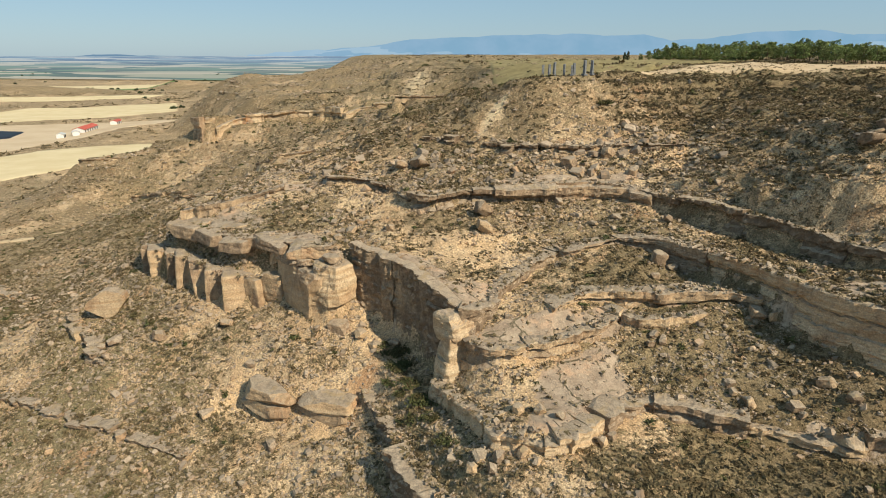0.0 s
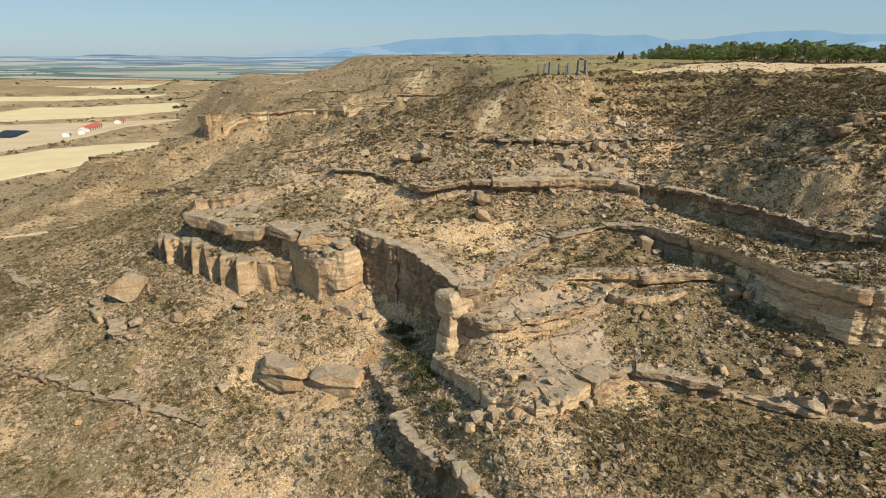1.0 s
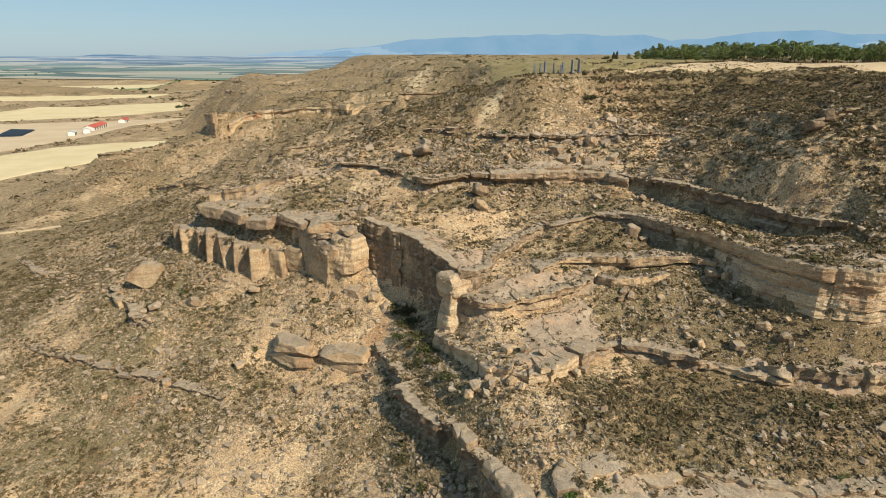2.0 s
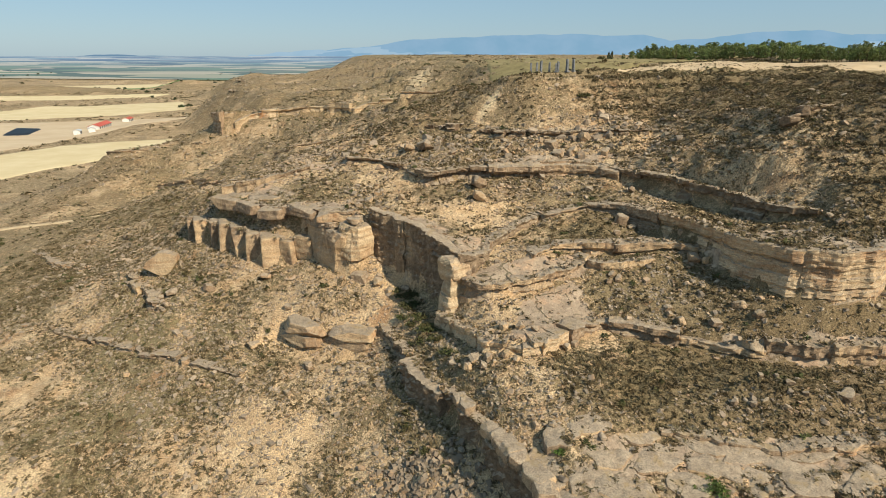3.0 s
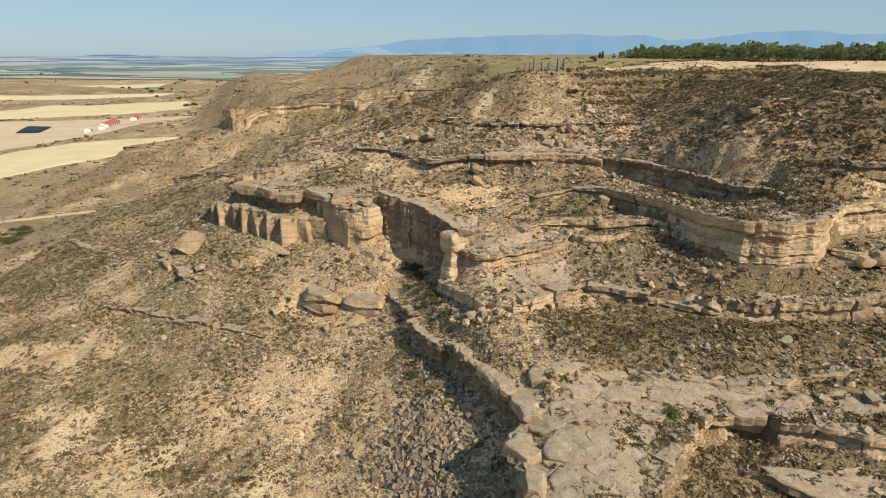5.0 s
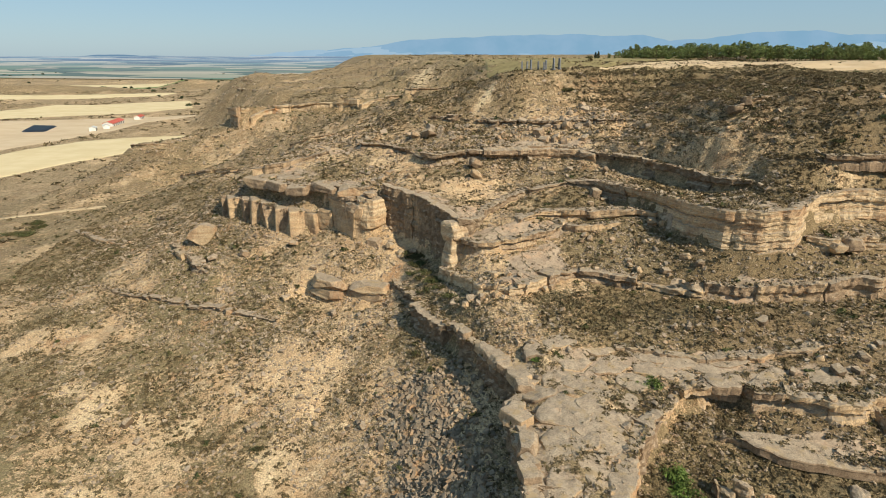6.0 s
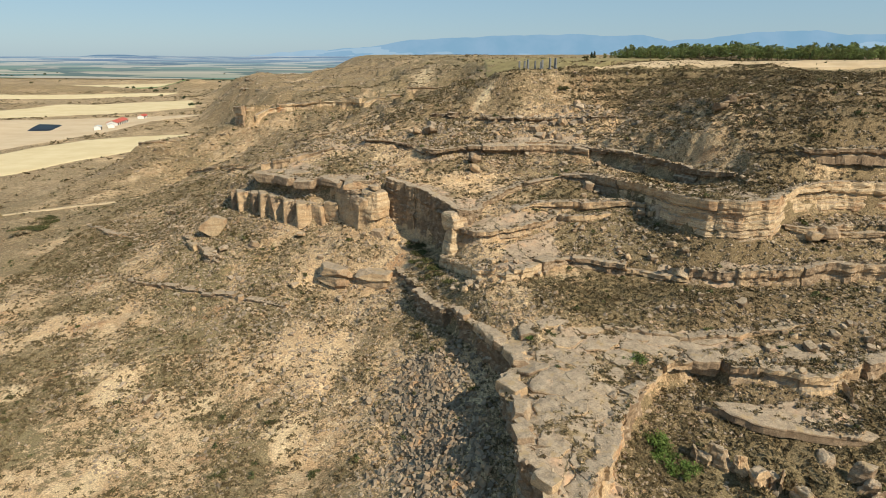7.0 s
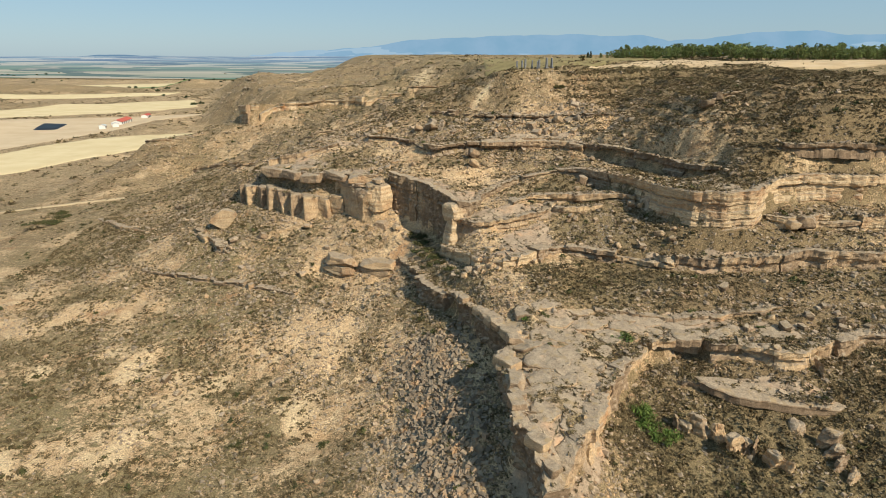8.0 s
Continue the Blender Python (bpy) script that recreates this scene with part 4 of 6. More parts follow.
BOULDERS_PILE = [(4.1, 54.0, 2.0), (6.0, 52.9, 2.0), (7.7, 54.2, 1.9), (8.4, 52.7, 1.6), (3.1, 52.8, 1.6), (5.2, 51.6, 1.4), (9.6, 51.2, 1.4), (17.2, 54.0, 1.4), (18.5, 55.0, 1.3), (-7.2, 80.7, 2.2),
                 (-12.6, 81.6, 2.5), (-10.3, 80.6, 1.8), (32.7, 84.6, 2.8), (34.4, 83.4, 2.2), (30.7, 80.1, 1.9), (25.2, 95.6, 1.8), (29.3, 96.8, 2.0), (37.0, 94.0, 1.8), (-25.2, 104.7, 1.7), (-17.3, 92.9, 1.9),
                 (-14.0, 98.3, 2.0), (20.6, 102, 2.1), (8.6, 58.6, 1.8), (11.0, 57.6, 1.7), (13.0, 56.2, 1.6), (15.2, 54.9, 1.5)]
BOULDERS_LOW = [(-13.9, 39.3, 2.6), (-16.3, 40.1, 1.7), (-54.8, 43.4, 3.8), (-51.0, 39.4, 2.4), (-49.0, 44.9, 1.9), (-47.0, 46.2, 1.9), (-33.6, 41.8, 2.1), (-25.9, 47.2, 1.9), (-37.5, 51.7, 1.5), (56.3, 32.8, 3.8),
                (50.1, 33.2, 2.2), (54.5, 37.2, 2.2), (66.1, 38.6, 2.1), (62.0, 35.6, 2.9), (50.4, 43.2, 3.5), (36.4, 43.3, 2.2), (38.5, 42.9, 2.2), (43.8, 44.7, 2.0), (45.7, 46.1, 1.7), (46.6, 38, 2.0),
                (59.4, 33.0, 2.7), (67.0, 35, 2.8), (66.3, 33.4, 2.3), (39.3, 57.2, 3.0), (44.8, 56.0, 2.4), (33.8, 61.3, 2.0), (44.9, 43.0, 1.6), (43.4, 47.1, 1.6), (47.6, 45.5, 1.6), (41.4, 47.3, 1.4),
                (71.1, 34, 2.8), (73.0, 38.6, 2.4)]
rng = np.random.default_rng(5)


def add_boulder(x, y, size, label, flat=None, sunk=0.3, lean=0.35, material=None, cuts=13, z=None):
    flat = flat or (rng.uniform(0.85, 1.15), rng.uniform(0.7, 1.0), rng.uniform(0.5, 0.85))
    v, f = rock_shape(rng, 4 if size > 4.5 else 3, cuts, flat)
    v = (v * size * 0.68) @ turn_matrix(rng, lean).T
    base = ground_at(x, y) if z is None else z
    ob = mesh_object("boulder", v - np.array([0, 0, v[:, 2].min() * (1 - sunk)]), f, material or M_ROCK)
    ob.location = (x, y, base)
    return tagged(ob, label, "boulder")


for group, label in ((BOULDERS_MID, "weathered tan sandstone boulder on a stony slope"), (BOULDERS_PILE, "broken sandstone block in a rubble pile"),
                     (BOULDERS_LOW, "grey lichen-covered sandstone boulder among scrub")):
    for x, y, size in group:
        tagged(add_boulder(x, y, size * (0.58 if group is BOULDERS_LOW else 0.85), label, sunk=0.36, material=M_STAINED if group is BOULDERS_LOW else M_ROCK), group="boulders on the slopes")
# the leaning diamond-shaped block, the capstone and the pedestal rock
def add_diamond():
    """A flat-faced block standing on its edge."""
    outline = [(-3.8, 2.7), (-3.0, 3.9), (0.1, 5.7), (1.2, 5.6), (3.3, 4.4), (3.4, 3.1), (0.7, 0.1), (-0.9, 0.2)]
    bm = bmesh.new()
    face = bm.faces.new([bm.verts.new((x, -1.1, z)) for x, z in outline])
    out = bmesh.ops.extrude_face_region(bm, geom=[face])
    bmesh.ops.translate(bm, verts=[g for g in out["geom"] if isinstance(g, bmesh.types.BMVert)], vec=(0.3, 2.4, -0.3))
    bmesh.ops.recalc_face_normals(bm, faces=bm.faces)
    bmesh.ops.bevel(bm, geom=bm.edges[:], offset=0.16, segments=2, affect="EDGES")
    bmesh.ops.triangulate(bm, faces=bm.faces)
    bmesh.ops.subdivide_edges(bm, edges=bm.edges, cuts=2, use_grid_fill=True)
    for v in bm.verts:
        v.co += 0.09 * Vector(noise.noise_vector(v.co * 0.9))
    me = bpy.data.meshes.new("boulder")
    bm.to_mesh(me)
    bm.free()
    me.materials.append(M_PALE)
    ob = new("boulder", me)
    ob.matrix_basis = pose(-61.6, 100.6, ground_at(-61.6, 100.6) - 0.5, 8, -6, 14)
    return tagged(ob, "large orange diamond-shaped block standing on edge", "boulder")


add_diamond()
add_boulder(-17.2, 86.6, 3.4, "flat round capstone resting on a buttress", flat=(1, 0.85, 0.38), sunk=0.05, lean=0.05, z=31.5)
add_boulder(60.4, 84.6, 3.4, "dark lichen-covered boulder on a scrubby hill", material=M_STAINED)
add_boulder(63.6, 86.2, 2.4, "dark lichen-covered boulder on a scrubby hill", material=M_STAINED)
add_boulder(70.6, 55.0, 3.8, "rounded pedestal rock in front of a cliff band", flat=(1, 0.9, 0.8), sunk=0.2, lean=0.1, z=29.2)
add_boulder(67.6, 55.0, 3.0, "dark hollowed block beside a pedestal rock", flat=(1, 0.9, 0.8), sunk=0.2, lean=0.2, z=29)


# ---- bare flat slabs ----
def add_slab(x, y, rx, ry, label, thick=0.7, turn=0.0, pale=False, tilt=(0, 0), z=None, lean=None):
    """A flat plate of rock with a broken outline and worn edges, bedded in the ground."""
    n, rings = 44, 9
    ang = np.linspace(0, 2 * math.pi, n, endpoint=False)
    corner = np.sort(rng.uniform(0, 2 * math.pi, 6)) + rng.uniform(0, 0.3)
    reach = np.full(n, 1.3)
    for c in corner:
        reach = np.minimum(reach, 0.86 / np.maximum(np.cos(ang - c), 0.2))
    reach = reach * (1 + 0.09 * fbm([np.cos(ang) * 2 + x, np.sin(ang) * 2 + y], 0.8, 3, 3))
    if z is None:
        ex, ey = x + 0.9 * rx * np.cos(ang), y + 0.9 * ry * np.sin(ang)
        fit = np.linalg.lstsq(np.stack([ex - x, ey - y, np.ones(n)], 1), height(ex, ey), rcond=None)[0]
        tilt = (float(np.clip(fit[0], -0.15, 0.15)), float(np.clip(fit[1], -0.15, 0.15)))
    if lean is not None:
        tilt = (tilt[0], lean)
    verts, faces = [], []
    for k, (r, dz) in enumerate(((0.02, 0), (0.3, 0), (0.55, 0), (0.75, -0.01), (0.88, -0.04), (0.96, -0.12), (1.0, -0.4), (0.97, -0.9), (0.96, -max(1.25, 1.4 / thick) if z else -max(2.2, 2.0 / thick)))):
        px, py = reach * r * np.cos(ang) * rx, reach * r * np.sin(ang) * ry
        px, py = px * math.cos(turn) - py * math.sin(turn), px * math.sin(turn) + py * math.cos(turn)
        pz = dz * thick + 0.13 * fbm([px + x, py + y], 1.6, 3, 13) + tilt[0] * px + tilt[1] * py
        verts.append(np.stack([px, py, pz], 1))
    i = np.arange(n)
    for k in range(rings - 1):
        faces.append(np.stack([k * n + i, (k + 1) * n + i, (k + 1) * n + (i + 1) % n, k * n + (i + 1) % n], 1))
    ob = mesh_object("rock_slab", np.concatenate(verts), np.concatenate(faces), M_PALE if pale else M_ROCK)
    ring = height(x + verts[4][:, 0], y + verts[4][:, 1])
    ob.location = (x, y, float(np.median(ring)) + thick * 0.28 if z is None else z)
    return tagged(ob, label, "rock slab")


SLABS = [(10.2, 25.7, 2.8, 3.4), (15.6, 24.6, 3.6, 4.0), (22.4, 26.4, 4.2, 4.2), (14.2, 18.8, 3.4, 3.2), (18.8, 20.2, 2.8, 2.8), (17.4, 14.4, 2.6, 3.4), (12.6, 11.8, 2.0, 2.4), (10.8, 15.8, 1.8, 2.2), (11.8, 34.4, 2.6, 3.0),
         (15.8, 33.6, 3.0, 2.8), (19.8, 30.9, 3.2, 2.6), (24.3, 35.6, 2.8, 2.2), (26.6, 32.0, 2.8, 2.2), (30.8, 38.0, 3.0, 2.0), (35.2, 36.4, 3.4, 1.5), (38.4, 35.0, 3.0, 1.3), (13.0, 29.4, 2.4, 2.2), (13.6, 38.4, 2.6, 2.2)]
SLABS_MORE = [(10.2, 20.6, 2.0, 2.0), (21.4, 20.2, 2.4, 3.0), (15.8, 9.4, 1.6, 2.0), (18.6, 35.6, 2.6, 2.0), (17.0, 39.8, 2.6, 1.8), (22.6, 38.8, 2.6, 1.6), (33.0, 33.4, 3.0, 1.5),
              (39.5, 32.8, 3.0, 1.4), (46.5, 32.6, 3.4, 1.4), (54, 31.6, 3.4, 1.5), (61.6, 30.4, 2.4, 1.6), (29.4, 35.0, 2.4, 1.6), (43, 36.6, 3.0, 1.2)]
for x, y, rx, ry in SLABS + SLABS_MORE:
    tagged(add_slab(x, y, rx, ry, "bare flat sandstone slab on top of a spur", turn=rng.uniform(-0.5, 0.5)), group="slabs on the spur")
add_slab(39.8, 32.2, 3.4, 2.6, "thick sandstone roof over a dark hollow", thick=1.1, z=17.3)
add_slab(48, 21.9, 9.4, 2.1, "long smooth pale grey slab among dark scrub", thick=0.5, turn=-0.24, lean=0.2, z=12.3)
add_slab(-40.5, 106.5, 4.6, 2.0, "tilted grey slab on a terrace", thick=0.9, turn=-0.6)
add_slab(-46.5, 110.5, 4.0, 2.0, "tilted grey slab on a terrace", thick=0.9, turn=-0.3)


# ---- rubble: thousands of small stones ----
def scatter(count, x0, x1, y0, y1, density, seed):
    r = np.random.default_rng(seed)
    x, y = r.uniform(x0, x1, count), r.uniform(y0, y1, count)
    keep = r.random(count) < density(x, y)
    return x[keep], y[keep], r


def merge_copies(name, shapes, x, y, size, r, material, lean, squash, sink, label, category):
    z = surface(x, y)
    pick = r.integers(len(shapes), size=len(x))
    a, b, c = r.uniform(0, 6.283, len(x)), r.normal(0, lean, len(x)), r.normal(0, lean, len(x))
    all_v, all_f, base = [], [], 0
    for k, (v, f) in enumerate(shapes):
        at = np.nonzero(pick == k)[0]
        if not len(at):
            continue
        p = v[None] * size[at, None, None] * np.stack([r.uniform(0.8, 1.3, len(at)), r.uniform(0.7, 1.1, len(at)), squash * r.uniform(0.7, 1.2, len(at))], 1)[:, None]
        cb, sb = np.cos(b[at])[:, None], np.sin(b[at])[:, None]
        p = np.stack([p[..., 0], cb * p[..., 1] - sb * p[..., 2], sb * p[..., 1] + cb * p[..., 2]], -1)
        cb, sb = np.cos(c[at])[:, None], np.sin(c[at])[:, None]
        p = np.stack([cb * p[..., 0] + sb * p[..., 2], p[..., 1], -sb * p[..., 0] + cb * p[..., 2]], -1)
        cb, sb = np.cos(a[at])[:, None], np.sin(a[at])[:, None]
        p = np.stack([cb * p[..., 0] - sb * p[..., 1], sb * p[..., 0] + cb * p[..., 1], p[..., 2]], -1)
        p = p + np.stack([x[at], y[at], z[at] + sink * size[at]], 1)[:, None]
        all_v.append(p.reshape(-1, 3))
        all_f.append((f[None] + (base + len(v) * np.arange(len(at)))[:, None, None]).reshape(-1, f.shape[1]))
        base += len(v) * len(at)
    ob = mesh_object(name, np.concatenate(all_v), np.concatenate(all_f), material)
    return tagged(ob, label, category, kind="stuff")


def rubble_density(x, y):
    z, s = rough_height(x, y), slope_at(x, y, 2.0)
    d = 0.18 + 0.7 * smooth01((s - 0.12) / 0.35) * (1 - smooth01((s - 1.6) / 1.0)) + 0.5 * fbm([x, y], 9, 3, 91)
    d = d * (1 - 0.4 * smooth01((-45 - x) / 25) * smooth01((70 - y) / 20)) * (1 - 0.9 * smooth01((z - 54) / 3))
    d = d + 0.5 * np.exp(-(((x + 2) / 8) ** 2 + ((y - 20) / 14) ** 2)) + 0.3 * smooth01((z - 38) / 3) * smooth01((125 - y) / 10) * smooth01((52 - z) / 6)
    d = d * (1 - 0.55 * smooth01((x - 22) / 8) * smooth01((26 - y) / 6))
    d = d * (1 - 0.85 * smooth01((y - 118) / 7) * smooth01((z - 40) / 4)) * (1 - 0.6 * smooth01((x - 42) / 6) * smooth01((z - 39.5) / 3))
    return d * (1 - 0.55 * smooth01((y - 125) / 50)) * (1 - 0.85 * rock_cover(x, y))


def chip(seed):
    """A small angular stone: a skewed, broken box."""
    r = np.random.default_rng(seed)
    v = np.array([(a, b, c) for a in (-1, 1) for b in (-1, 1) for c in (-1, 1)], float) * r.uniform(0.45, 0.85, 3) + r.uniform(-0.24, 0.24, (8, 3))
    f = [(0, 1, 3), (0, 3, 2), (4, 6, 7), (4, 7, 5), (0, 4, 5), (0, 5, 1), (2, 3, 7), (2, 7, 6), (0, 2, 6), (0, 6, 4), (1, 5, 7), (1, 7, 3)]
    return v, np.array(f)


small = [chip(100 + k) for k in range(12)]
large = [rock_shape(np.random.default_rng(200 + k), 2, 4, worn=0.05) for k in range(10)]
x, y, r = scatter(135000, -112, 98, 2, 150, rubble_density, 301)
merge_copies("rubble", small, x, y, 0.08 + 0.24 * r.random(len(x)) ** 2.2, r, M_STONE, 0.35, 0.65, 0.1, "small angular tan stones strewn over dry slopes", "rubble")
x, y, r = scatter(10000, -105, 98, 2, 140, rubble_density, 302)
merge_copies("rubble", large, x, y, 0.2 + 0.5 * r.random(len(x)) ** 3.2, r, M_STONE, 0.4, 0.7, 0.12, "fist to knee-high sandstone blocks strewn over dry slopes", "rubble")
x, y, r = scatter(36000, -170, 60, 116, 350, lambda x, y: 0.9 * rubble_density(x, y) * (rough_height(x, y) > 5), 306)
merge_copies("rubble", small, x, y, 0.2 + 0.6 * r.random(len(x)) ** 4, r, M_STONE, 0.4, 0.6, 0.1, "broken rocks over the far flank of the mesa", "rubble")
x, y, r = scatter(20000, -420, 0, 300, 900, lambda x, y: 0.8 * smooth01((rough_height(x, y) - 6) / 8) * (rough_height(x, y) < 56) * (0.4 + fbm([x, y], 30, 2, 98)), 307)
merge_copies("rubble", small, x, y, 0.4 + 0.9 * r.random(len(x)) ** 3, r, M_STONE, 0.3, 0.5, 0.1, "broken rock bands along the distant mesa", "rubble")
x, y, r = scatter(420, -26, 50, 104, 123, lambda x, y: 0.5 + 0.8 * fbm([x, y], 10, 2, 96), 311)
merge_copies("rubble", large, x, y, 0.4 + 0.95 * r.random(len(x)) ** 3, r, M_STONE, 0.5, 0.75, 0.15, "large tumbled sandstone blocks below a hillside outcrop", "rubble")


x, y, r = scatter(7500, -13, 9, 2, 46, lambda x, y: np.exp(-((x + 1 + 0.12 * (y - 20)) / 5.5) ** 2), 313)
merge_copies("rubble", small, x, y, 0.14 + 0.46 * r.random(len(x)) ** 2.4, r, M_SCREE, 0.6, 0.85, 0.25, "dark angular blocks heaped at the foot of a rock wall", "rubble")


x, y, r = scatter(16000, -95, 80, -75, 2, lambda x, y: 0.35 + 0.5 * fbm([x, y], 9, 3, 91), 316)
merge_copies("rubble", small, x, y, 0.12 + 0.3 * r.random(len(x)) ** 2.0, r, M_STONE, 0.35, 0.65, 0.1, "small tan stones strewn over the gully floor", "rubble")


# larger single blocks, each lying by itself
BLOCKS = []
for k in range(10):
    v, f = rock_shape(np.random.default_rng(900 + k), 3, 12, (1, 0.85, 0.7))
    ob = mesh_object("boulder", v, f, M_ROCK)
    BLOCKS.append(tagged(ob, "angular sandstone block lying on a rubble slope", "boulder", "blocks on the rubble"))
x, y, r = scatter(560, -62, 78, 10, 118, lambda x, y: 0.55 * rubble_density(x, y), 312)
z = surface(x, y)
for k in range(len(x)):
    size = 0.36 + 0.6 * r.random() ** 2.5
    m = Matrix.Translation((x[k], y[k], z[k] + 0.22 * size)) @ pose(0, 0, 0, r.normal(0, 16), r.normal(0, 16), r.uniform(0, 360)) @ Matrix.Scale(size, 4)
    (BLOCKS[k] if k < 10 else copy_thing(BLOCKS[k % 10], m)).matrix_basis = m


# ---- the stepped cliff: pillars, buttress and cap blocks ----
def hewn_block(parent, place, size, turn, seed, material, cuts=3, level=4, rough=0.16, lean=(0, 0), grooves=0.06):
    """A squared block of rock with worn corners, flat faces and faint bedding; place is the middle of its foot."""
    r = np.random.default_rng(seed)
    verts, faces = CUBES[level]
    v = verts * (1 - 0.09 * r.random(3) * verts[:, [2, 2, 0]])
    for _ in range(cuts):
        n = r.normal(size=3) * np.array([1, 1, 0.7])
        n /= np.linalg.norm(n)
        v = v - np.maximum(v @ n - r.uniform(0.9, 1.25), 0)[:, None] * n
    half = np.array(size) / 2
    p = v * half
    away = v / np.linalg.norm(v, axis=1, keepdims=True)
    q = [p[:, 0] + 31 * (seed % 17), p[:, 1], p[:, 2] + seed % 13]
    p = p + away * (rough * (fbm(q, 2.6, 4, seed) * 0.8 - 0.5 * np.abs(fbm(q, 0.9, 3, seed + 5))))[:, None]
    layer = value_noise([p[:, 2] / 0.45 + 0.15 * q[0], p[:, 2] * 0], seed + 9)
    p[:, :2] += away[:, :2] * (grooves * layer)[:, None]
    p[:, 2] += half[2]
    p[:, 0] += lean[0] * p[:, 2]
    p[:, 1] += lean[1] * p[:, 2]
    ob = mesh_object("rock_block", p, faces, material, parent)
    ob.matrix_basis = Matrix.Translation(Vector(place) - parent.location) @ pose(0, 0, 0, 0, 0, turn)
    return ob


def block_row(key, label, wide, deep, gap, inset, turn, seed, material, tall=None, sink=1.6, rough=0.16, spread=8, first=0, lift=0.1):
    line = np.array(LEDGES[key], float)[first:]
    run = np.concatenate([[0], np.cumsum(np.hypot(*(line[1:, :2] - line[:-1, :2]).T))])
    thing = tagged(base_empty("sandstone_ledge", tuple(line[len(line) // 2, :3])), label, "rock ledge")
    r = np.random.default_rng(seed)
    s, k = 0.0, 0
    while s < run[-1] - 1:
        w = r.uniform(*wide)
        x, y, z, drop = [float(np.interp(s + w / 2, run, line[:, i])) for i in range(4)]
        i = min(np.searchsorted(run, s + w / 2, side="right"), len(run) - 1)
        t = line[i, :2] - line[i - 1, :2]
        t = t / np.linalg.norm(t)
        out = np.array([t[1], -t[0]])
        d = r.uniform(*deep)
        h = (drop if tall is None else r.uniform(*tall)) + sink
        top = z + r.normal(lift, 0.22)
        back = inset + r.normal(0, 0.35)
        face = math.degrees(math.atan2(t[1], t[0])) + turn + r.normal(0, spread)
        hewn_block(thing, (x - out[0] * back, y - out[1] * back, top - h), (w * (1.12 if abs(turn) < 20 else 0.95), d, h), face, seed * 50 + k, material, rough=rough,
                   lean=(r.normal(0, 0.025), r.uniform(0, 0.06)))
        s, k = s + w + r.uniform(*gap), k + 1
    return thing


block_row("pillars", "row of blocky brown sandstone pillars with deep joints", (3.6, 6.0), (4.6, 6.0), (-0.4, 0.4), 2.4, 62, 3, M_ROCK, rough=0.2)
block_row("cap", "overhanging grey sandstone cap blocks above pillars", (4.5, 8.0), (4.4, 5.6), (0.4, 1.8), 0.6, 12, 4, M_ROCK, tall=(1.7, 2.6), sink=0.0, rough=0.22)
buttress = tagged(base_empty("sandstone_buttress", (-20, 89, 21)), "massive square sandstone buttress with an orange end face", "rock buttress")
hewn_block(buttress, (-21.6, 91.0, 19.6), (13.0, 6.0, 10.4), -50, 61, M_ROCK, rough=0.45, level=4, cuts=5, lean=(0.0, -0.06))
hewn_block(buttress, (-17.4, 87.4, 24.4), (5.4, 5.2, 7.0), -38, 62, M_PALE, rough=0.35, cuts=6)
hewn_block(buttress, (-17.6, 88.0, 19.4), (4.2, 4.2, 6.0), -44, 65, M_PALE, rough=0.45, cuts=6)
hewn_block(buttress, (-23.4, 92.6, 29.4), (8.5, 5.4, 1.7), -46, 63, M_ROCK, rough=0.3, cuts=5)
hewn_block(buttress, (-16.2, 84.2, 19.2), (3.4, 3.0, 3.2), -20, 64, M_ROCK, rough=0.3, cuts=6)

# the pale stacked corner at the tip of the prow
corner = tagged(base_empty("sandstone_buttress", (1.8, 69.4, 19)), "pale stacked sandstone corner at the tip of a cliff", "rock buttress")
for k, (x, y, z, size) in enumerate([(1.4, 70.2, 18.0, (4.6, 4.0, 6.0)), (1.5, 70.6, 22.6, (4.2, 4.0, 5.2)), (1.7, 70.7, 26.4, (4.4, 4.2, 4.0)), (3.8, 69.0, 19.4, (3.0, 3.4, 4.8))]):
    hewn_block(corner, (x, y, z), size, 28 + 5 * k, 180 + k, M_BAND, cuts=6, rough=0.4, grooves=0.12)

# two long fallen slabs lying on the western slope
for k, (a, b, tall, deep) in enumerate([((-29.4, 78.0, 11.6), (-22.4, 73.4, 11.8), 4.8, 3.6), ((-20.6, 75.2, 12.2), (-12.8, 71.8, 12.0), 4.2, 3.8)]):
    a, b = Vector(a), Vector(b)
    thing = tagged(base_empty("rock_slab", (a + b) / 2), "long fallen sandstone slab with a hollow beneath, lying on a slope", "rock slab", group="fallen slabs")
    hewn_block(thing, (a + b) / 2, ((b - a).length, deep, tall * 0.55), math.degrees(math.atan2(b.y - a.y, b.x - a.x)), 140 + k, M_ROCK, cuts=9, rough=0.2)
    hewn_block(thing, (a + b) / 2 + Vector((0.3, -0.5, tall * 0.48)), ((b - a).length * 1.0, deep * 1.0, tall * 0.5), math.degrees(math.atan2(b.y - a.y, b.x - a.x)) + 4, 146 + k, M_ROCK, cuts=10, rough=0.22, lean=(0.02, 0.1))

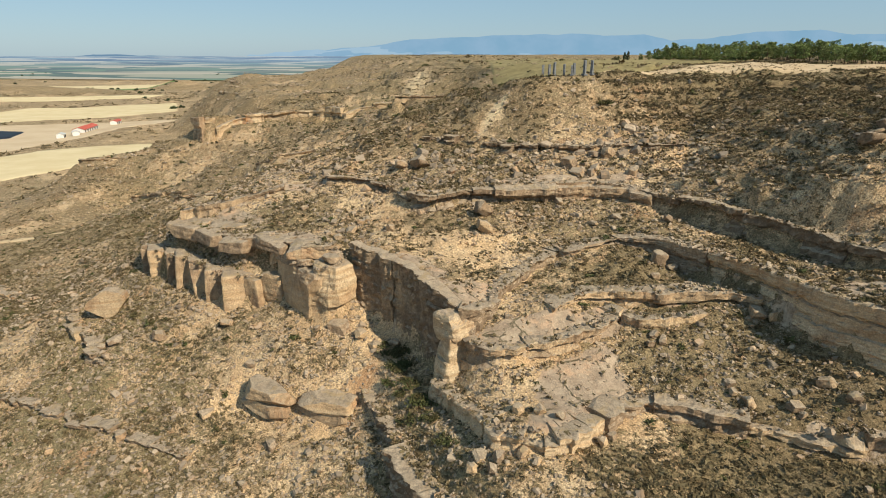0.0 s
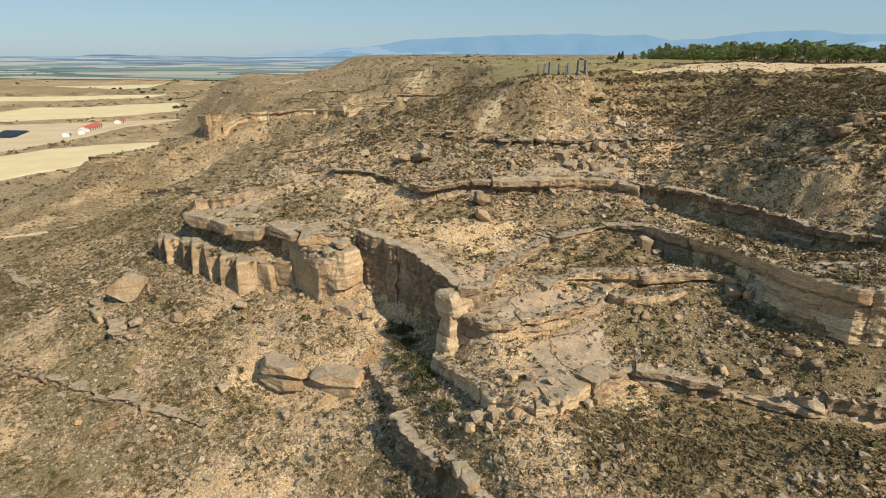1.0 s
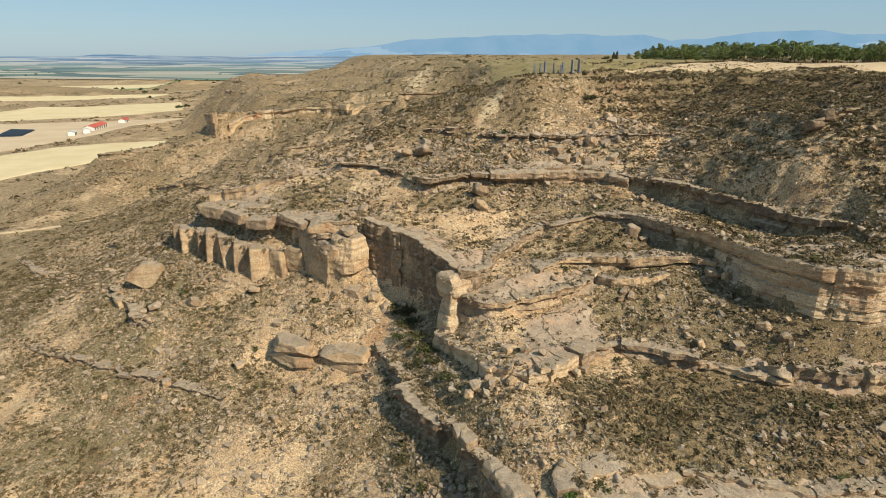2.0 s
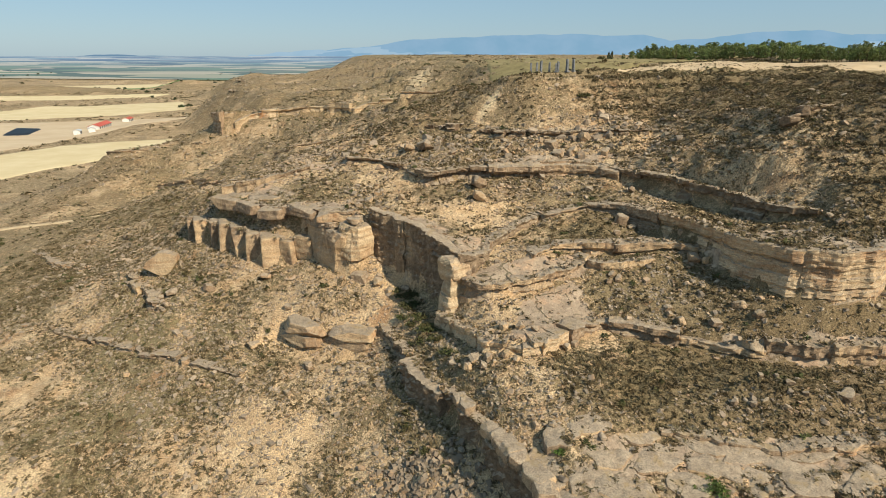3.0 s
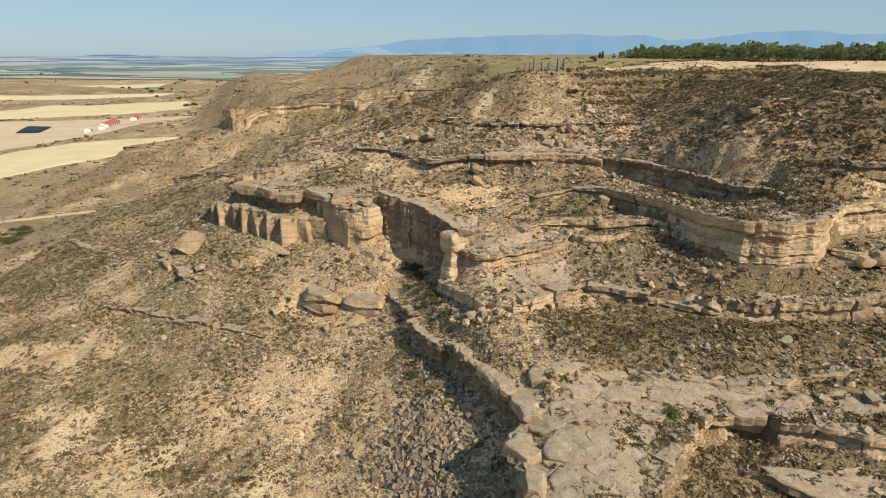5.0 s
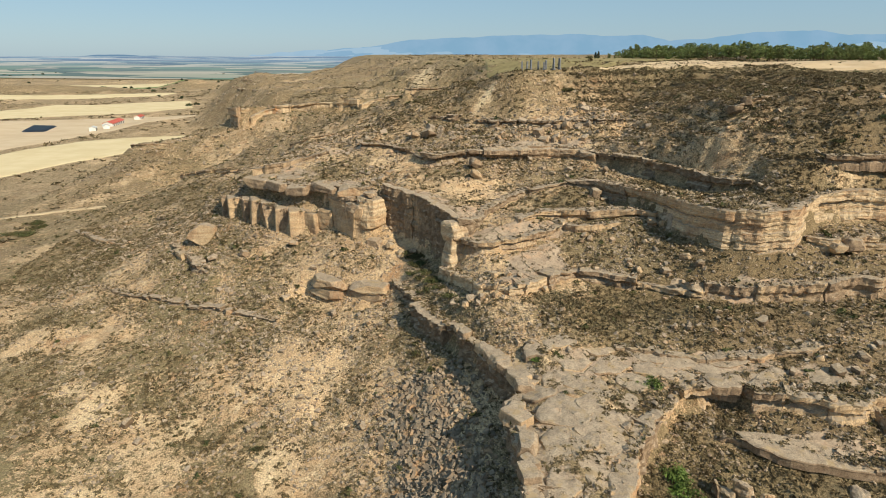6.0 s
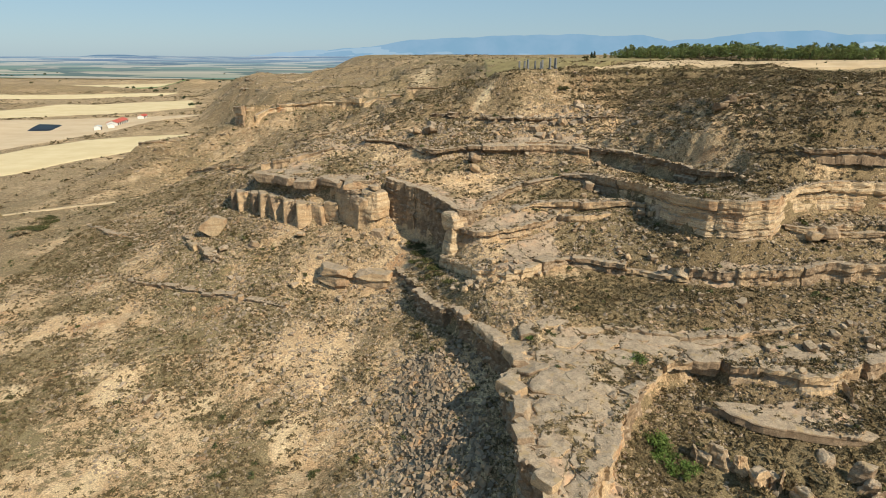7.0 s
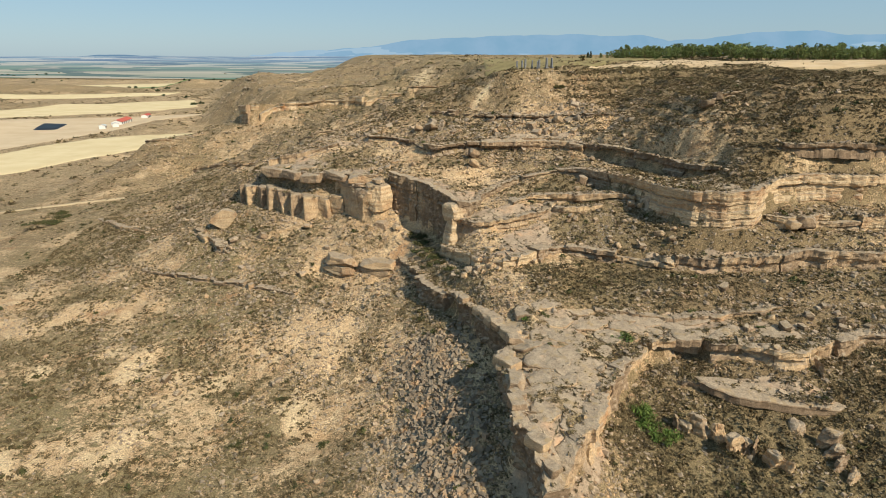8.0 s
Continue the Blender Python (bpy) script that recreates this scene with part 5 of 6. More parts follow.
# broken rim blocks along the gully wall
rim = np.array(LEDGES["wall"], float)
r = np.random.default_rng(88)
for k in range(26):
    i = r.uniform(2.5, len(rim) - 1.2)
    a, b = rim[int(i)], rim[int(i) + 1]
    p = a + (b - a) * (i - int(i))
    t = (b - a)[:2] / np.linalg.norm((b - a)[:2])
    out = np.array([t[1], -t[0]])
    size = r.uniform(1.2, 2.8)
    thing = tagged(base_empty("boulder", (p[0] - out[0] * 0.9, p[1] - out[1] * 0.9, p[2] - 0.5)), "squared grey block loosened from the rim of a rock wall", "boulder", group="rim blocks of the wall")
    hewn_block(thing, thing.location, (size * 1.5, size, size * 0.55 + 0.4), math.degrees(math.atan2(t[1], t[0])) + r.normal(0, 22), 120 + k, M_ROCK, level=3, cuts=6, rough=0.14)

# craggy pinnacles in the scrub of the eastern slope
for k, (x, y, tall) in enumerate([(34.2, 18.8, 2.6), (35.2, 18.0, 2.2), (37.3, 17.1, 3.2), (38.2, 16.4, 2.4), (39.7, 15.7, 3.6), (40.7, 13.8, 3.0), (43.6, 13.9, 3.4), (42.4, 14.6, 2.4), (44.6, 11.9, 3.0), (45.6, 10.9, 2.4),
                                  (52.9, 14.2, 3.4), (53.0, 12.4, 2.8), (53.3, 10.7, 3.0), (54.0, 8.8, 2.6), (50.6, 16.6, 2.0), (58.2, 24.6, 3.0)]):
    thing = tagged(base_empty("rock_pinnacle", (x, y, ground_at(x, y) - 1.2)), "craggy pale pinnacle eroded out of a scrubby slope", "rock pinnacle", group="pinnacles in the scrub")
    hewn_block(thing, thing.location, (0.9 + 0.4 * (k % 3), 2.6, tall * 1.2), 24 * k, 160 + k, M_ROCK, level=3, cuts=12, rough=0.6, lean=(0.05, 0.3), grooves=0.2)


# ---- low scrub ----
def tuft(seed, leaves=15, size=0.62, tall=0.85):
    r = np.random.default_rng(seed)
    n = r.normal(size=(leaves, 3))
    n[:, 2] = np.abs(n[:, 2]) + 0.15
    n /= np.linalg.norm(n, axis=1, keepdims=True)
    centre = n * np.array([1, 1, tall]) * r.uniform(0.45, 0.95, (leaves, 1))
    corner = r.normal(0, size * 0.6, (leaves, 3, 3))
    v = (centre[:, None] + corner).reshape(-1, 3)
    v[:, 2] = np.maximum(v[:, 2], -0.1)
    return v, np.arange(3 * leaves).reshape(-1, 3)


def scrub_density(x, y):
    z = rough_height(x, y)
    c = scrub_cover(x, y, z) + 0.45 * fbm([x, y], 5, 3, 93) - 0.35 * smooth01((slope_at(x, y) - 1.7) / 0.8)
    return np.clip(c - 0.08, 0, 1) * (1 - 0.6 * smooth01((y - 120) / 50)) * (1 - 0.8 * rock_cover(x, y))


tufts = [tuft(400 + k, 11, 0.7) for k in range(8)]
x, y, r = scatter(150000, -125, 105, 2, 190, scrub_density, 303)
merge_copies("scrub", tufts, x, y, 0.2 + 0.34 * r.random(len(x)) ** 1.6, r, M_SCRUB, 0.15, 0.8, 0.0, "low grey-brown thyme and dry grass tufts", "scrub")
x, y, r = scatter(4200, -150, 130, 2, 260, lambda x, y: 0.75 * scrub_density(x, y) + 0.15 * (y > 150), 304)
merge_copies("scrub", [tuft(500 + k, 40, 0.42) for k in range(6)], x, y, 0.4 + 0.5 * r.random(len(x)) ** 2, r, M_GREEN, 0.1, 0.85, 0.0, "scattered dark green low shrubs", "scrub")


x, y, r = scatter(20000, -420, 60, 130, 900, lambda x, y: 0.7 * smooth01((rough_height(x, y) - 3) / 6) * (0.45 + 0.6 * fbm([x, y], 25, 3, 99)), 308)
merge_copies("scrub", tufts, x, y, 0.5 + 0.9 * r.random(len(x)) ** 2, r, M_SCRUB, 0.15, 0.75, 0.0, "dry scrub over the far flank of the mesa", "scrub")


x, y, r = scatter(34000, -190, 10, 112, 300, lambda x, y: 0.75 * smooth01((rough_height(x, y) - 1) / 5) * (0.5 + 0.6 * fbm([x, y], 14, 3, 97)) * (rough_height(x, y) < 57), 309)
merge_copies("scrub", tufts, x, y, 0.28 + 0.45 * r.random(len(x)) ** 2, r, M_SCRUB, 0.15, 0.75, 0.0, "dry scrub over the terraces behind the cliffs", "scrub")


x, y, r = scatter(11000, 22, 92, 0, 30, lambda x, y: 0.55 + 0.6 * fbm([x, y], 6, 2, 94), 310)
merge_copies("scrub", tufts, x, y, 0.2 + 0.42 * r.random(len(x)) ** 2, r, M_SCRUB, 0.15, 0.8, 0.0, "thick grey-brown scrub below the eastern shelf", "scrub")


x, y, r = scatter(22000, -95, 80, -75, 2, lambda x, y: 0.4 + 0.5 * fbm([x, y], 6, 3, 93), 317)
merge_copies("scrub", tufts, x, y, 0.2 + 0.34 * r.random(len(x)) ** 1.6, r, M_SCRUB, 0.15, 0.8, 0.0, "low thyme and dry grass over the gully floor", "scrub")


x, y, r = scatter(36000, 36, 118, 58, 142, lambda x, y: (0.55 + 0.5 * fbm([x, y], 7, 3, 100)) * smooth01((rough_height(x, y) - 34) / 3) * (rough_height(x, y) < 57), 314)
merge_copies("scrub", tufts, x, y, 0.22 + 0.36 * r.random(len(x)) ** 1.8, r, M_SCRUB, 0.15, 0.75, 0.0, "dense grey-brown scrub over the eastern hill", "scrub")


x, y, r = scatter(6000, 15, 56, 39, 54, lambda x, y: (0.6 + 0.6 * fbm([x, y], 6, 2, 104)) * (1 - 0.8 * rock_cover(x, y)) * np.exp(-(((x - 31) / 17) ** 2 + ((y - 47.5) / 6) ** 2)), 318)
merge_copies("scrub", tufts, x, y, 0.2 + 0.38 * r.random(len(x)) ** 1.8, r, M_SCRUB, 0.15, 0.8, 0.0, "thick olive-brown scrub on a slope between two ledges", "scrub")


def add_shrub(x, y, size, seed, label="dense bright green shrub in a sheltered hollow", shape=(1, 1, 0.7)):
    thing = tagged(base_empty("green_shrub", (x, y, ground_at(x, y))), label, "shrub", group="green shrubs")
    r = np.random.default_rng(seed)
    n = 420 if size < 2.5 else 1000
    lump = r.normal(size=(9, 3)) * np.array([0.26, 0.26, 0.12]) * size
    c = lump[r.integers(9, size=n)] + r.normal(size=(n, 3)) * 0.13 * size
    c[:, 2] = np.abs(c[:, 2]) + 0.12 * size
    c = c * np.array(shape)
    v = (c[:, None] + r.normal(0, 0.075 * size ** 0.6, (n, 3, 3))).reshape(-1, 3)
    mesh_object("foliage", v, np.arange(3 * n).reshape(-1, 3), M_SHRUB if size < 5 and "bright" in label else M_GREEN, thing)
    bm = bmesh.new()
    for k in range(5):
        a = 1.257 * k + r.uniform(-0.4, 0.4)
        m = Matrix.Translation((0.1 * size * math.cos(a), 0.1 * size * math.sin(a), 0.12 * size)) @ Euler((0.5 * math.sin(a), -0.5 * math.cos(a), 0)).to_matrix().to_4x4()
        bmesh.ops.create_cone(bm, segments=6, radius1=0.03 * size ** 0.5, radius2=0.012, depth=0.4 * size, matrix=m)
    part("stem", bm, M_BARK, thing)
    return thing


M_BARK = plain_material("bark", (0.09, 0.06, 0.04), (0.16, 0.11, 0.075), 6, 0.9)
for k, (x, y, size) in enumerate([(29.5, 31.2, 2.4), (13.1, 36.4, 1.5), (28.9, 20.6, 4.0), (29.6, 18.6, 3.2), (31.4, 16.6, 2.8), (27.6, 31.4, 1.6)]):
    add_shrub(x, y, size, 600 + k)
for k, (x, y, size) in enumerate([(-7.6, 78.4, 2.6), (-6.3, 75.4, 2.8), (-4.6, 71.4, 2.4), (-2.9, 67.4, 2.6), (-5.8, 70.0, 2.0), (-7.4, 73.0, 2.2), (-1.4, 63.6, 2.0), (-4.0, 64.6, 1.8), (0.6, 58.6, 2.0), (-9.0, 80.6, 2.0), (-30.6, 37.4, 1.6),
                                  (-21.2, 25.7, 1.5), (-35.4, 25.9, 1.6), (73.2, 67.9, 2.2), (-5.6, 51.0, 1.4), (-2.6, 46.0, 1.6), (3.8, 33.6, 1.5)]):
    add_shrub(x, y, size, 620 + k, "dull olive shrub in a shaded gully or on a dry slope", (1.2, 1.1, 0.6))
for k, (x, y) in enumerate([(-150, 153), (-146, 160), (-143, 150), (-152, 168)]):
    add_shrub(x, y, 4.0, 640 + k, "wide olive shrub at the foot of a hill", (1.6, 1.2, 0.5))
for k, (x, y) in enumerate([(33, 262), (22, 285), (46, 240), (-8, 300), (12, 330), (60, 215), (34, 128)]):
    add_shrub(x, y, 2.6, 660 + k, "lone dark shrub on the plateau's brow", (1, 1, 0.8))


# ---- pine plantation ----
M_PINE = scrub_material("pine_needles", (0.10, 0.14, 0.045), (0.25, 0.30, 0.10))
M_CYPRESS = scrub_material("cypress_leaves", (0.02, 0.035, 0.015), (0.05, 0.07, 0.03))


def build_tree(name, label, category, tall, seed, slim=False):
    thing = tagged(base_empty(name), label, category, group="trees of the plantation")
    r = np.random.default_rng(seed)
    bm = bmesh.new()
    trunk = bmesh.ops.create_cone(bm, segments=8, radius1=0.13 * tall / 6, radius2=0.03, depth=tall * 0.85, matrix=Matrix.Translation((0, 0, tall * 0.42)))
    for k in range(0 if slim else 7):
        a, h = 2.4 * k, tall * (0.3 + 0.07 * k)
        m = Matrix.Translation((0.45 * math.cos(a), 0.45 * math.sin(a), h + 0.15)) @ Euler((0, 1.15, a)).to_matrix().to_4x4()
        bmesh.ops.create_cone(bm, segments=5, radius1=0.045, radius2=0.012, depth=1.0, matrix=m)
    part("trunk", bm, M_BARK, thing)
    if slim:
        n = 420
        h = r.uniform(0.06, 1, n)
        wide = 0.16 * tall * np.sin(np.clip(h, 0, 1) * 2.7 + 0.35) ** 0.8
        a = r.uniform(0, 6.283, n)
        c = np.stack([wide * np.cos(a), wide * np.sin(a), h * tall], 1) * r.uniform(0.75, 1.05, (n, 1)) ** 0.5
        v = (c[:, None] + r.normal(0, 0.10, (n, 3, 3)) * np.array([1, 1, 1.8])).reshape(-1, 3)
    else:
        lumps, per = 28, 26
        h = r.uniform(0.24, 0.95, lumps)
        wide = 0.47 * tall * np.sqrt(np.clip(1.05 - h, 0.03, 1)) * np.clip((h - 0.18) * 5, 0.4, 1)
        a = r.uniform(0, 6.283, lumps)
        rad = wide * np.sqrt(r.uniform(0.1, 1, lumps))
        lump = np.stack([rad * np.cos(a), rad * np.sin(a), h * tall], 1)
        d = r.normal(size=(lumps, per, 3))
        d /= np.linalg.norm(d, axis=2, keepdims=True)
        c = (lump[:, None] + d * r.uniform(0.35, 0.62, (lumps, per, 1)) * tall / 6.5 * np.array([1, 1, 0.75])).reshape(-1, 3)
        n = len(c)
        v = (c[:, None] + r.normal(0, 0.19 * tall / 6, (n, 3, 3))).reshape(-1, 3)
    mesh_object("crown", v, np.arange(3 * n).reshape(-1, 3), M_CYPRESS if slim else M_PINE, thing)
    return thing


pines = [build_tree("pine_tree", "round-crowned green pine in a plantation on the plateau", "tree", 4.4 + 0.35 * k, 700 + k) for k in range(4)]
r = np.random.default_rng(77)
spots = []
front_x, front_y = [74, 88, 104, 124, 160], [204, 186, 170, 154, 142]
for row in range(7):
    for k in range(41):
        f = k / 40
        px = 74 + 92 * f + r.normal(0, 0.7)
        py = np.interp(px, front_x, front_y) + row * 5.2 + r.normal(0, 0.8)
        if r.random() < 0.93:
            spots.append((px + row * 0.8, py, r.uniform(0.82, 1.15)))
for k, (px, py, s) in enumerate(spots):
    m = Matrix.Translation((px, py, ground_at(px, py) - 0.05)) @ pose(0, 0, 0, 0, 0, r.uniform(0, 360)) @ Matrix.Scale(s, 4)
    if k < 4:
        pines[k].matrix_basis = m
    else:
        tree = copy_thing(pines[k % 4], m)
        tree.matrix_basis = m
for k, (px, py, tall) in enumerate([(60.2, 206, 2.9), (61.6, 207, 3.2)]):
    build_tree("cypress_tree", "slim dark cypress on open grass", "tree", tall, 720 + k, True).location = (px, py, ground_at(px, py) - 0.05)
for k, (px, py, s) in enumerate([(66.5, 209, 0.62), (69.8, 211, 0.66)]):
    copy_thing(pines[k], Matrix.Translation((px, py, ground_at(px, py) - 0.05))).matrix_basis = Matrix.Translation((px, py, ground_at(px, py) - 0.05)) @ Matrix.Scale(s, 4)


# ---- standing stones on the brow ----
M_COLUMN = plain_material("grey_column_stone", (0.12, 0.125, 0.13), (0.235, 0.238, 0.24), 3, 0.8)


def build_column(tall, wide, seed):
    thing = tagged(base_empty("stone_column"), "slender grey standing stone column on a grassy brow", "column", group="ring of stone columns")
    r = np.random.default_rng(seed)
    bm = bmesh.new()
    bmesh.ops.create_cube(bm, size=1, matrix=Matrix.Translation((0, 0, tall / 2)) @ Matrix.Diagonal((wide, wide * 0.8, tall, 1)))
    bmesh.ops.subdivide_edges(bm, edges=[e for e in bm.edges if abs(e.verts[0].co.z - e.verts[1].co.z) > 0.5], cuts=5)
    for v in bm.verts:
        k = 1 - 0.12 * v.co.z / tall
        v.co.x, v.co.y = v.co.x * k + r.normal(0, 0.012), v.co.y * k + r.normal(0, 0.012)
        if v.co.z > tall - 0.01:
            v.co.z += 0.12 * v.co.x / wide
    bmesh.ops.bevel(bm, geom=bm.edges[:], offset=0.025, segments=1, affect="EDGES")
    part("shaft", bm, M_COLUMN, thing)
    bm = bmesh.new()
    bmesh.ops.create_cube(bm, size=1, matrix=Matrix.Translation((0, 0, 0.05)) @ Matrix.Diagonal((wide * 1.7, wide * 1.6, 0.3, 1)))
    bmesh.ops.bevel(bm, geom=bm.edges[:], offset=0.03, segments=1, affect="EDGES")
    part("plinth", bm, M_COLUMN, thing)
    return thing


for k, (x, y, tall, wide) in enumerate([(22.6, 133.0, 2.6, 0.42), (24.6, 136.5, 2.9, 0.42), (25.3, 134.0, 3.0, 0.46), (27.6, 135.0, 2.6, 0.42), (29.0, 133.5, 2.0, 0.4), (29.7, 134.5, 2.8, 0.5), (31.9, 134.0, 3.0, 0.5), (33.6, 134.5, 2.9, 0.46)]):
    build_column(tall * 1.02, wide * 1.3, 800 + k).matrix_basis = pose(x - 0.8, y + 1.5, ground_at(x - 0.8, y + 1.5) - 0.05, 0, 0, 20 * k)


# ---- fields on the plain and the plateau ----
FIELDS = []


def add_field(label, material, near, far, lift=0.35, ragged=3.0, rows=26, cols=90):
    u, v = np.linspace(0, 1, cols), np.linspace(0, 1, rows)

    def along(pts):
        pts = np.array(pts, float)
        s = np.concatenate([[0], np.cumsum(np.hypot(*(pts[1:] - pts[:-1]).T))])
        return np.stack([np.interp(u * s[-1], s, pts[:, 0]), np.interp(u * s[-1], s, pts[:, 1])], 1)

    a, b = along(near), along(far)
    FIELDS.append(np.array(list(near) + list(far)[::-1], float))
    xy = a[:, None] * (1 - v)[None, :, None] + b[:, None] * v[None, :, None]
    x, y = xy[..., 0] + ragged * fbm([xy[..., 0], xy[..., 1]], 30, 3, 71), xy[..., 1] + ragged * fbm([xy[..., 0], xy[..., 1]], 30, 3, 72)
    z = np.maximum(height(x, y), rough_height(x, y)) + lift
    z[[0, -1]] -= 1.2
    z[:, [0, -1]] -= 1.2
    ob = mesh_object("field", np.stack([x, y, z], -1).reshape(-1, 3), grid_faces(cols, rows), material, smooth=True)
    return tagged(ob, label, "field", kind="structure")


M_WHEAT = plain_material("wheat_stubble", (0.58, 0.46, 0.26), (0.65, 0.535, 0.325), 0.05, 0.9)
M_FALLOW = plain_material("fallow_soil", (0.50, 0.375, 0.24), (0.57, 0.45, 0.30), 0.04, 0.95)
M_CROP = plain_material("green_crop", (0.13, 0.19, 0.07), (0.20, 0.25, 0.10), 0.03, 0.9)
M_DIRT = plain_material("sandy_dirt", (0.47, 0.345, 0.205), (0.55, 0.42, 0.265), 0.2, 0.95)
M_GRASS = plain_material("plateau_grass", (0.20, 0.16, 0.07), (0.30, 0.24, 0.11), 0.3, 0.95)
add_field("golden harvested wheat field beside a rocky hill", M_WHEAT, [(-330, 150), (-238, 256), (-222, 292), (-208, 340), (-196, 400), (-174, 430)], [(-400, 210), (-290, 300), (-284, 350), (-274, 396), (-240, 424), (-186, 450)])
add_field("tan fallow field on a broad plain", M_FALLOW, [(-410, 230), (-296, 320), (-290, 371), (-284, 424), (-272, 470), (-262, 540)], [(-560, 370), (-452, 460), (-420, 540), (-340, 575), (-290, 590), (-262, 610)], 0.30)
add_field("golden harvested wheat field on a broad plain", M_WHEAT, [(-600, 420), (-452, 552), (-345, 622), (-302, 690)], [(-700, 560), (-520, 640), (-430, 770), (-352, 810)], 0.4)
add_field("pale stubble field far out on the plain", M_WHEAT, [(-960, 820), (-560, 850), (-440, 905)], [(-980, 880), (-580, 900), (-430, 960)], 0.5)
add_field("golden stubble field far out on the plain", M_WHEAT, [(-1100, 1090), (-640, 1120), (-520, 1230)], [(-1150, 1240), (-760, 1260), (-560, 1400)], 0.6)
add_field("strip of green crop far out on the plain", M_CROP, [(-1150, 1040), (-620, 1070), (-500, 1150)], [(-1150, 1085), (-640, 1115), (-520, 1225)], 0.7)
add_field("sandy dirt field along the plateau's edge", M_DIRT, [(30, 140.5), (50, 150), (75, 149), (110, 133), (165, 123)], [(40, 150), (62, 170), (86, 176), (104, 160), (175, 135)], 0.25, 0.8)
add_field("dry olive grass on the plateau", M_GRASS, [(16, 150), (38, 152), (60, 172), (84, 179)], [(20, 330), (60, 320), (110, 310), (180, 300)], 0.3, 1.5)

add_field("pale dirt track at the foot of the hill", M_DIRT, [(-240, 150), (-180, 172.5), (-156, 182), (-141, 186.5), (-126, 189)], [(-241, 154), (-181, 176.5), (-157, 185.5), (-142, 190), (-127, 192)], 0.12, 0.5, 6, 90)

# ---- reservoir and farm on the plain ----
M_WATER = plain_material("dark_water", (0.012, 0.016, 0.022), (0.02, 0.026, 0.034), 0.2, 0.55)
pond = add_field("dark lined irrigation reservoir", M_WATER, [(-352, 449), (-333, 457)], [(-375, 505), (-350, 506)], 1.0, 0.5, 8, 8)
pond.name, pond["category"] = "water", "reservoir"
M_RED = plain_material("red_roof_tiles", (0.42, 0.08, 0.055), (0.52, 0.13, 0.09), 0.6, 0.8)
M_WHITE = plain_material("white_render", (0.66, 0.64, 0.60), (0.78, 0.76, 0.72), 0.5, 0.85)
M_GREYROOF = plain_material("grey_fibre_roof", (0.42, 0.43, 0.43), (0.55, 0.56, 0.56), 0.5, 0.7)
M_DARK = plain_material("dark_opening", (0.02, 0.02, 0.022), (0.035, 0.034, 0.033), 1.0, 0.5)


def build_shed(name, label, x, y, turn, wide, deep, wall, ridge, roof_material, doors=3):
    thing = tagged(base_empty(name), label, "farm building", group="farm on the plain")
    bm = bmesh.new()
    bmesh.ops.create_cube(bm, size=1, matrix=Matrix.Translation((0, 0, wall / 2 - 0.6)) @ Matrix.Diagonal((wide, deep, wall + 1.2, 1)))
    part("wall", bm, M_WHITE, thing)
    for side in (-1, 1):
        bm = bmesh.new()
        run = wide / 2 + 0.5
        lean = math.atan2(ridge - wall, wide / 2)
        m = Matrix.Translation((side * run / 2, 0, (wall + ridge) / 2 + 0.05)) @ Matrix.Rotation(side * lean, 4, "Y") @ Matrix.Diagonal((run / math.cos(lean), deep + 1, 0.18, 1))
        bmesh.ops.create_cube(bm, size=1, matrix=m)
        part("roof", bm, roof_material, thing)
    for end in (-1, 1):
        bm = bmesh.new()
        vs = [bm.verts.new(p) for p in ((-wide / 2, 0, 0), (wide / 2, 0, 0), (0, 0, ridge - wall))]
        face = bm.faces.new(vs)
        out = bmesh.ops.extrude_face_region(bm, geom=[face])
        bmesh.ops.translate(bm, verts=[g for g in out["geom"] if isinstance(g, bmesh.types.BMVert)], vec=(0, 0.3, 0))
        bmesh.ops.translate(bm, verts=bm.verts, vec=(0, end * deep / 2 - (0.31 if end > 0 else -0.01), wall))
        part("gable", bm, M_WHITE, thing)
    for k in range(doors):
        bm = bmesh.new()
        py = deep * ((k + 0.5) / doors - 0.5)
        bmesh.ops.create_cube(bm, size=1, matrix=Matrix.Translation((wide / 2 + 0.02, py, wall * 0.45)) @ Matrix.Diagonal((0.1, 2.4, wall * 0.8, 1)))
        part("door", bm, M_DARK, thing)
    thing.matrix_basis = pose(x, y, ground_at(x, y) + 0.3, 0, 0, turn)
    return thing


build_shed("farm_shed", "long farm shed with a red tiled roof", -303, 508, 12, 9, 34, 2.8, 4.6, M_RED, 6)
build_shed("farm_shed", "short farm shed with a red tiled roof", -308, 566, 12, 6, 15, 2.6, 3.8, M_RED, 3)
build_shed("farmhouse", "white farm building with a pale roof", -297, 464, 20, 5, 7, 2.8, 3.8, M_GREYROOF, 2)
build_shed("farm_store", "small white farm store with a pale roof", -291, 474, 30, 5, 6, 2.8, 3.8, M_GREYROOF, 1)



def in_fields(x, y):
    """True where a point lies on a field."""
    inside = np.zeros(x.shape, bool)
    for ring in FIELDS:
        odd = np.zeros(x.shape, bool)
        for (ax, ay), (bx, by) in zip(ring, np.roll(ring, -1, 0)):
            cross = (ay > y) != (by > y)
            odd ^= cross & (x < ax + (bx - ax) * (y - ay) / (by - ay + 1e-9))
        inside |= odd
    return inside


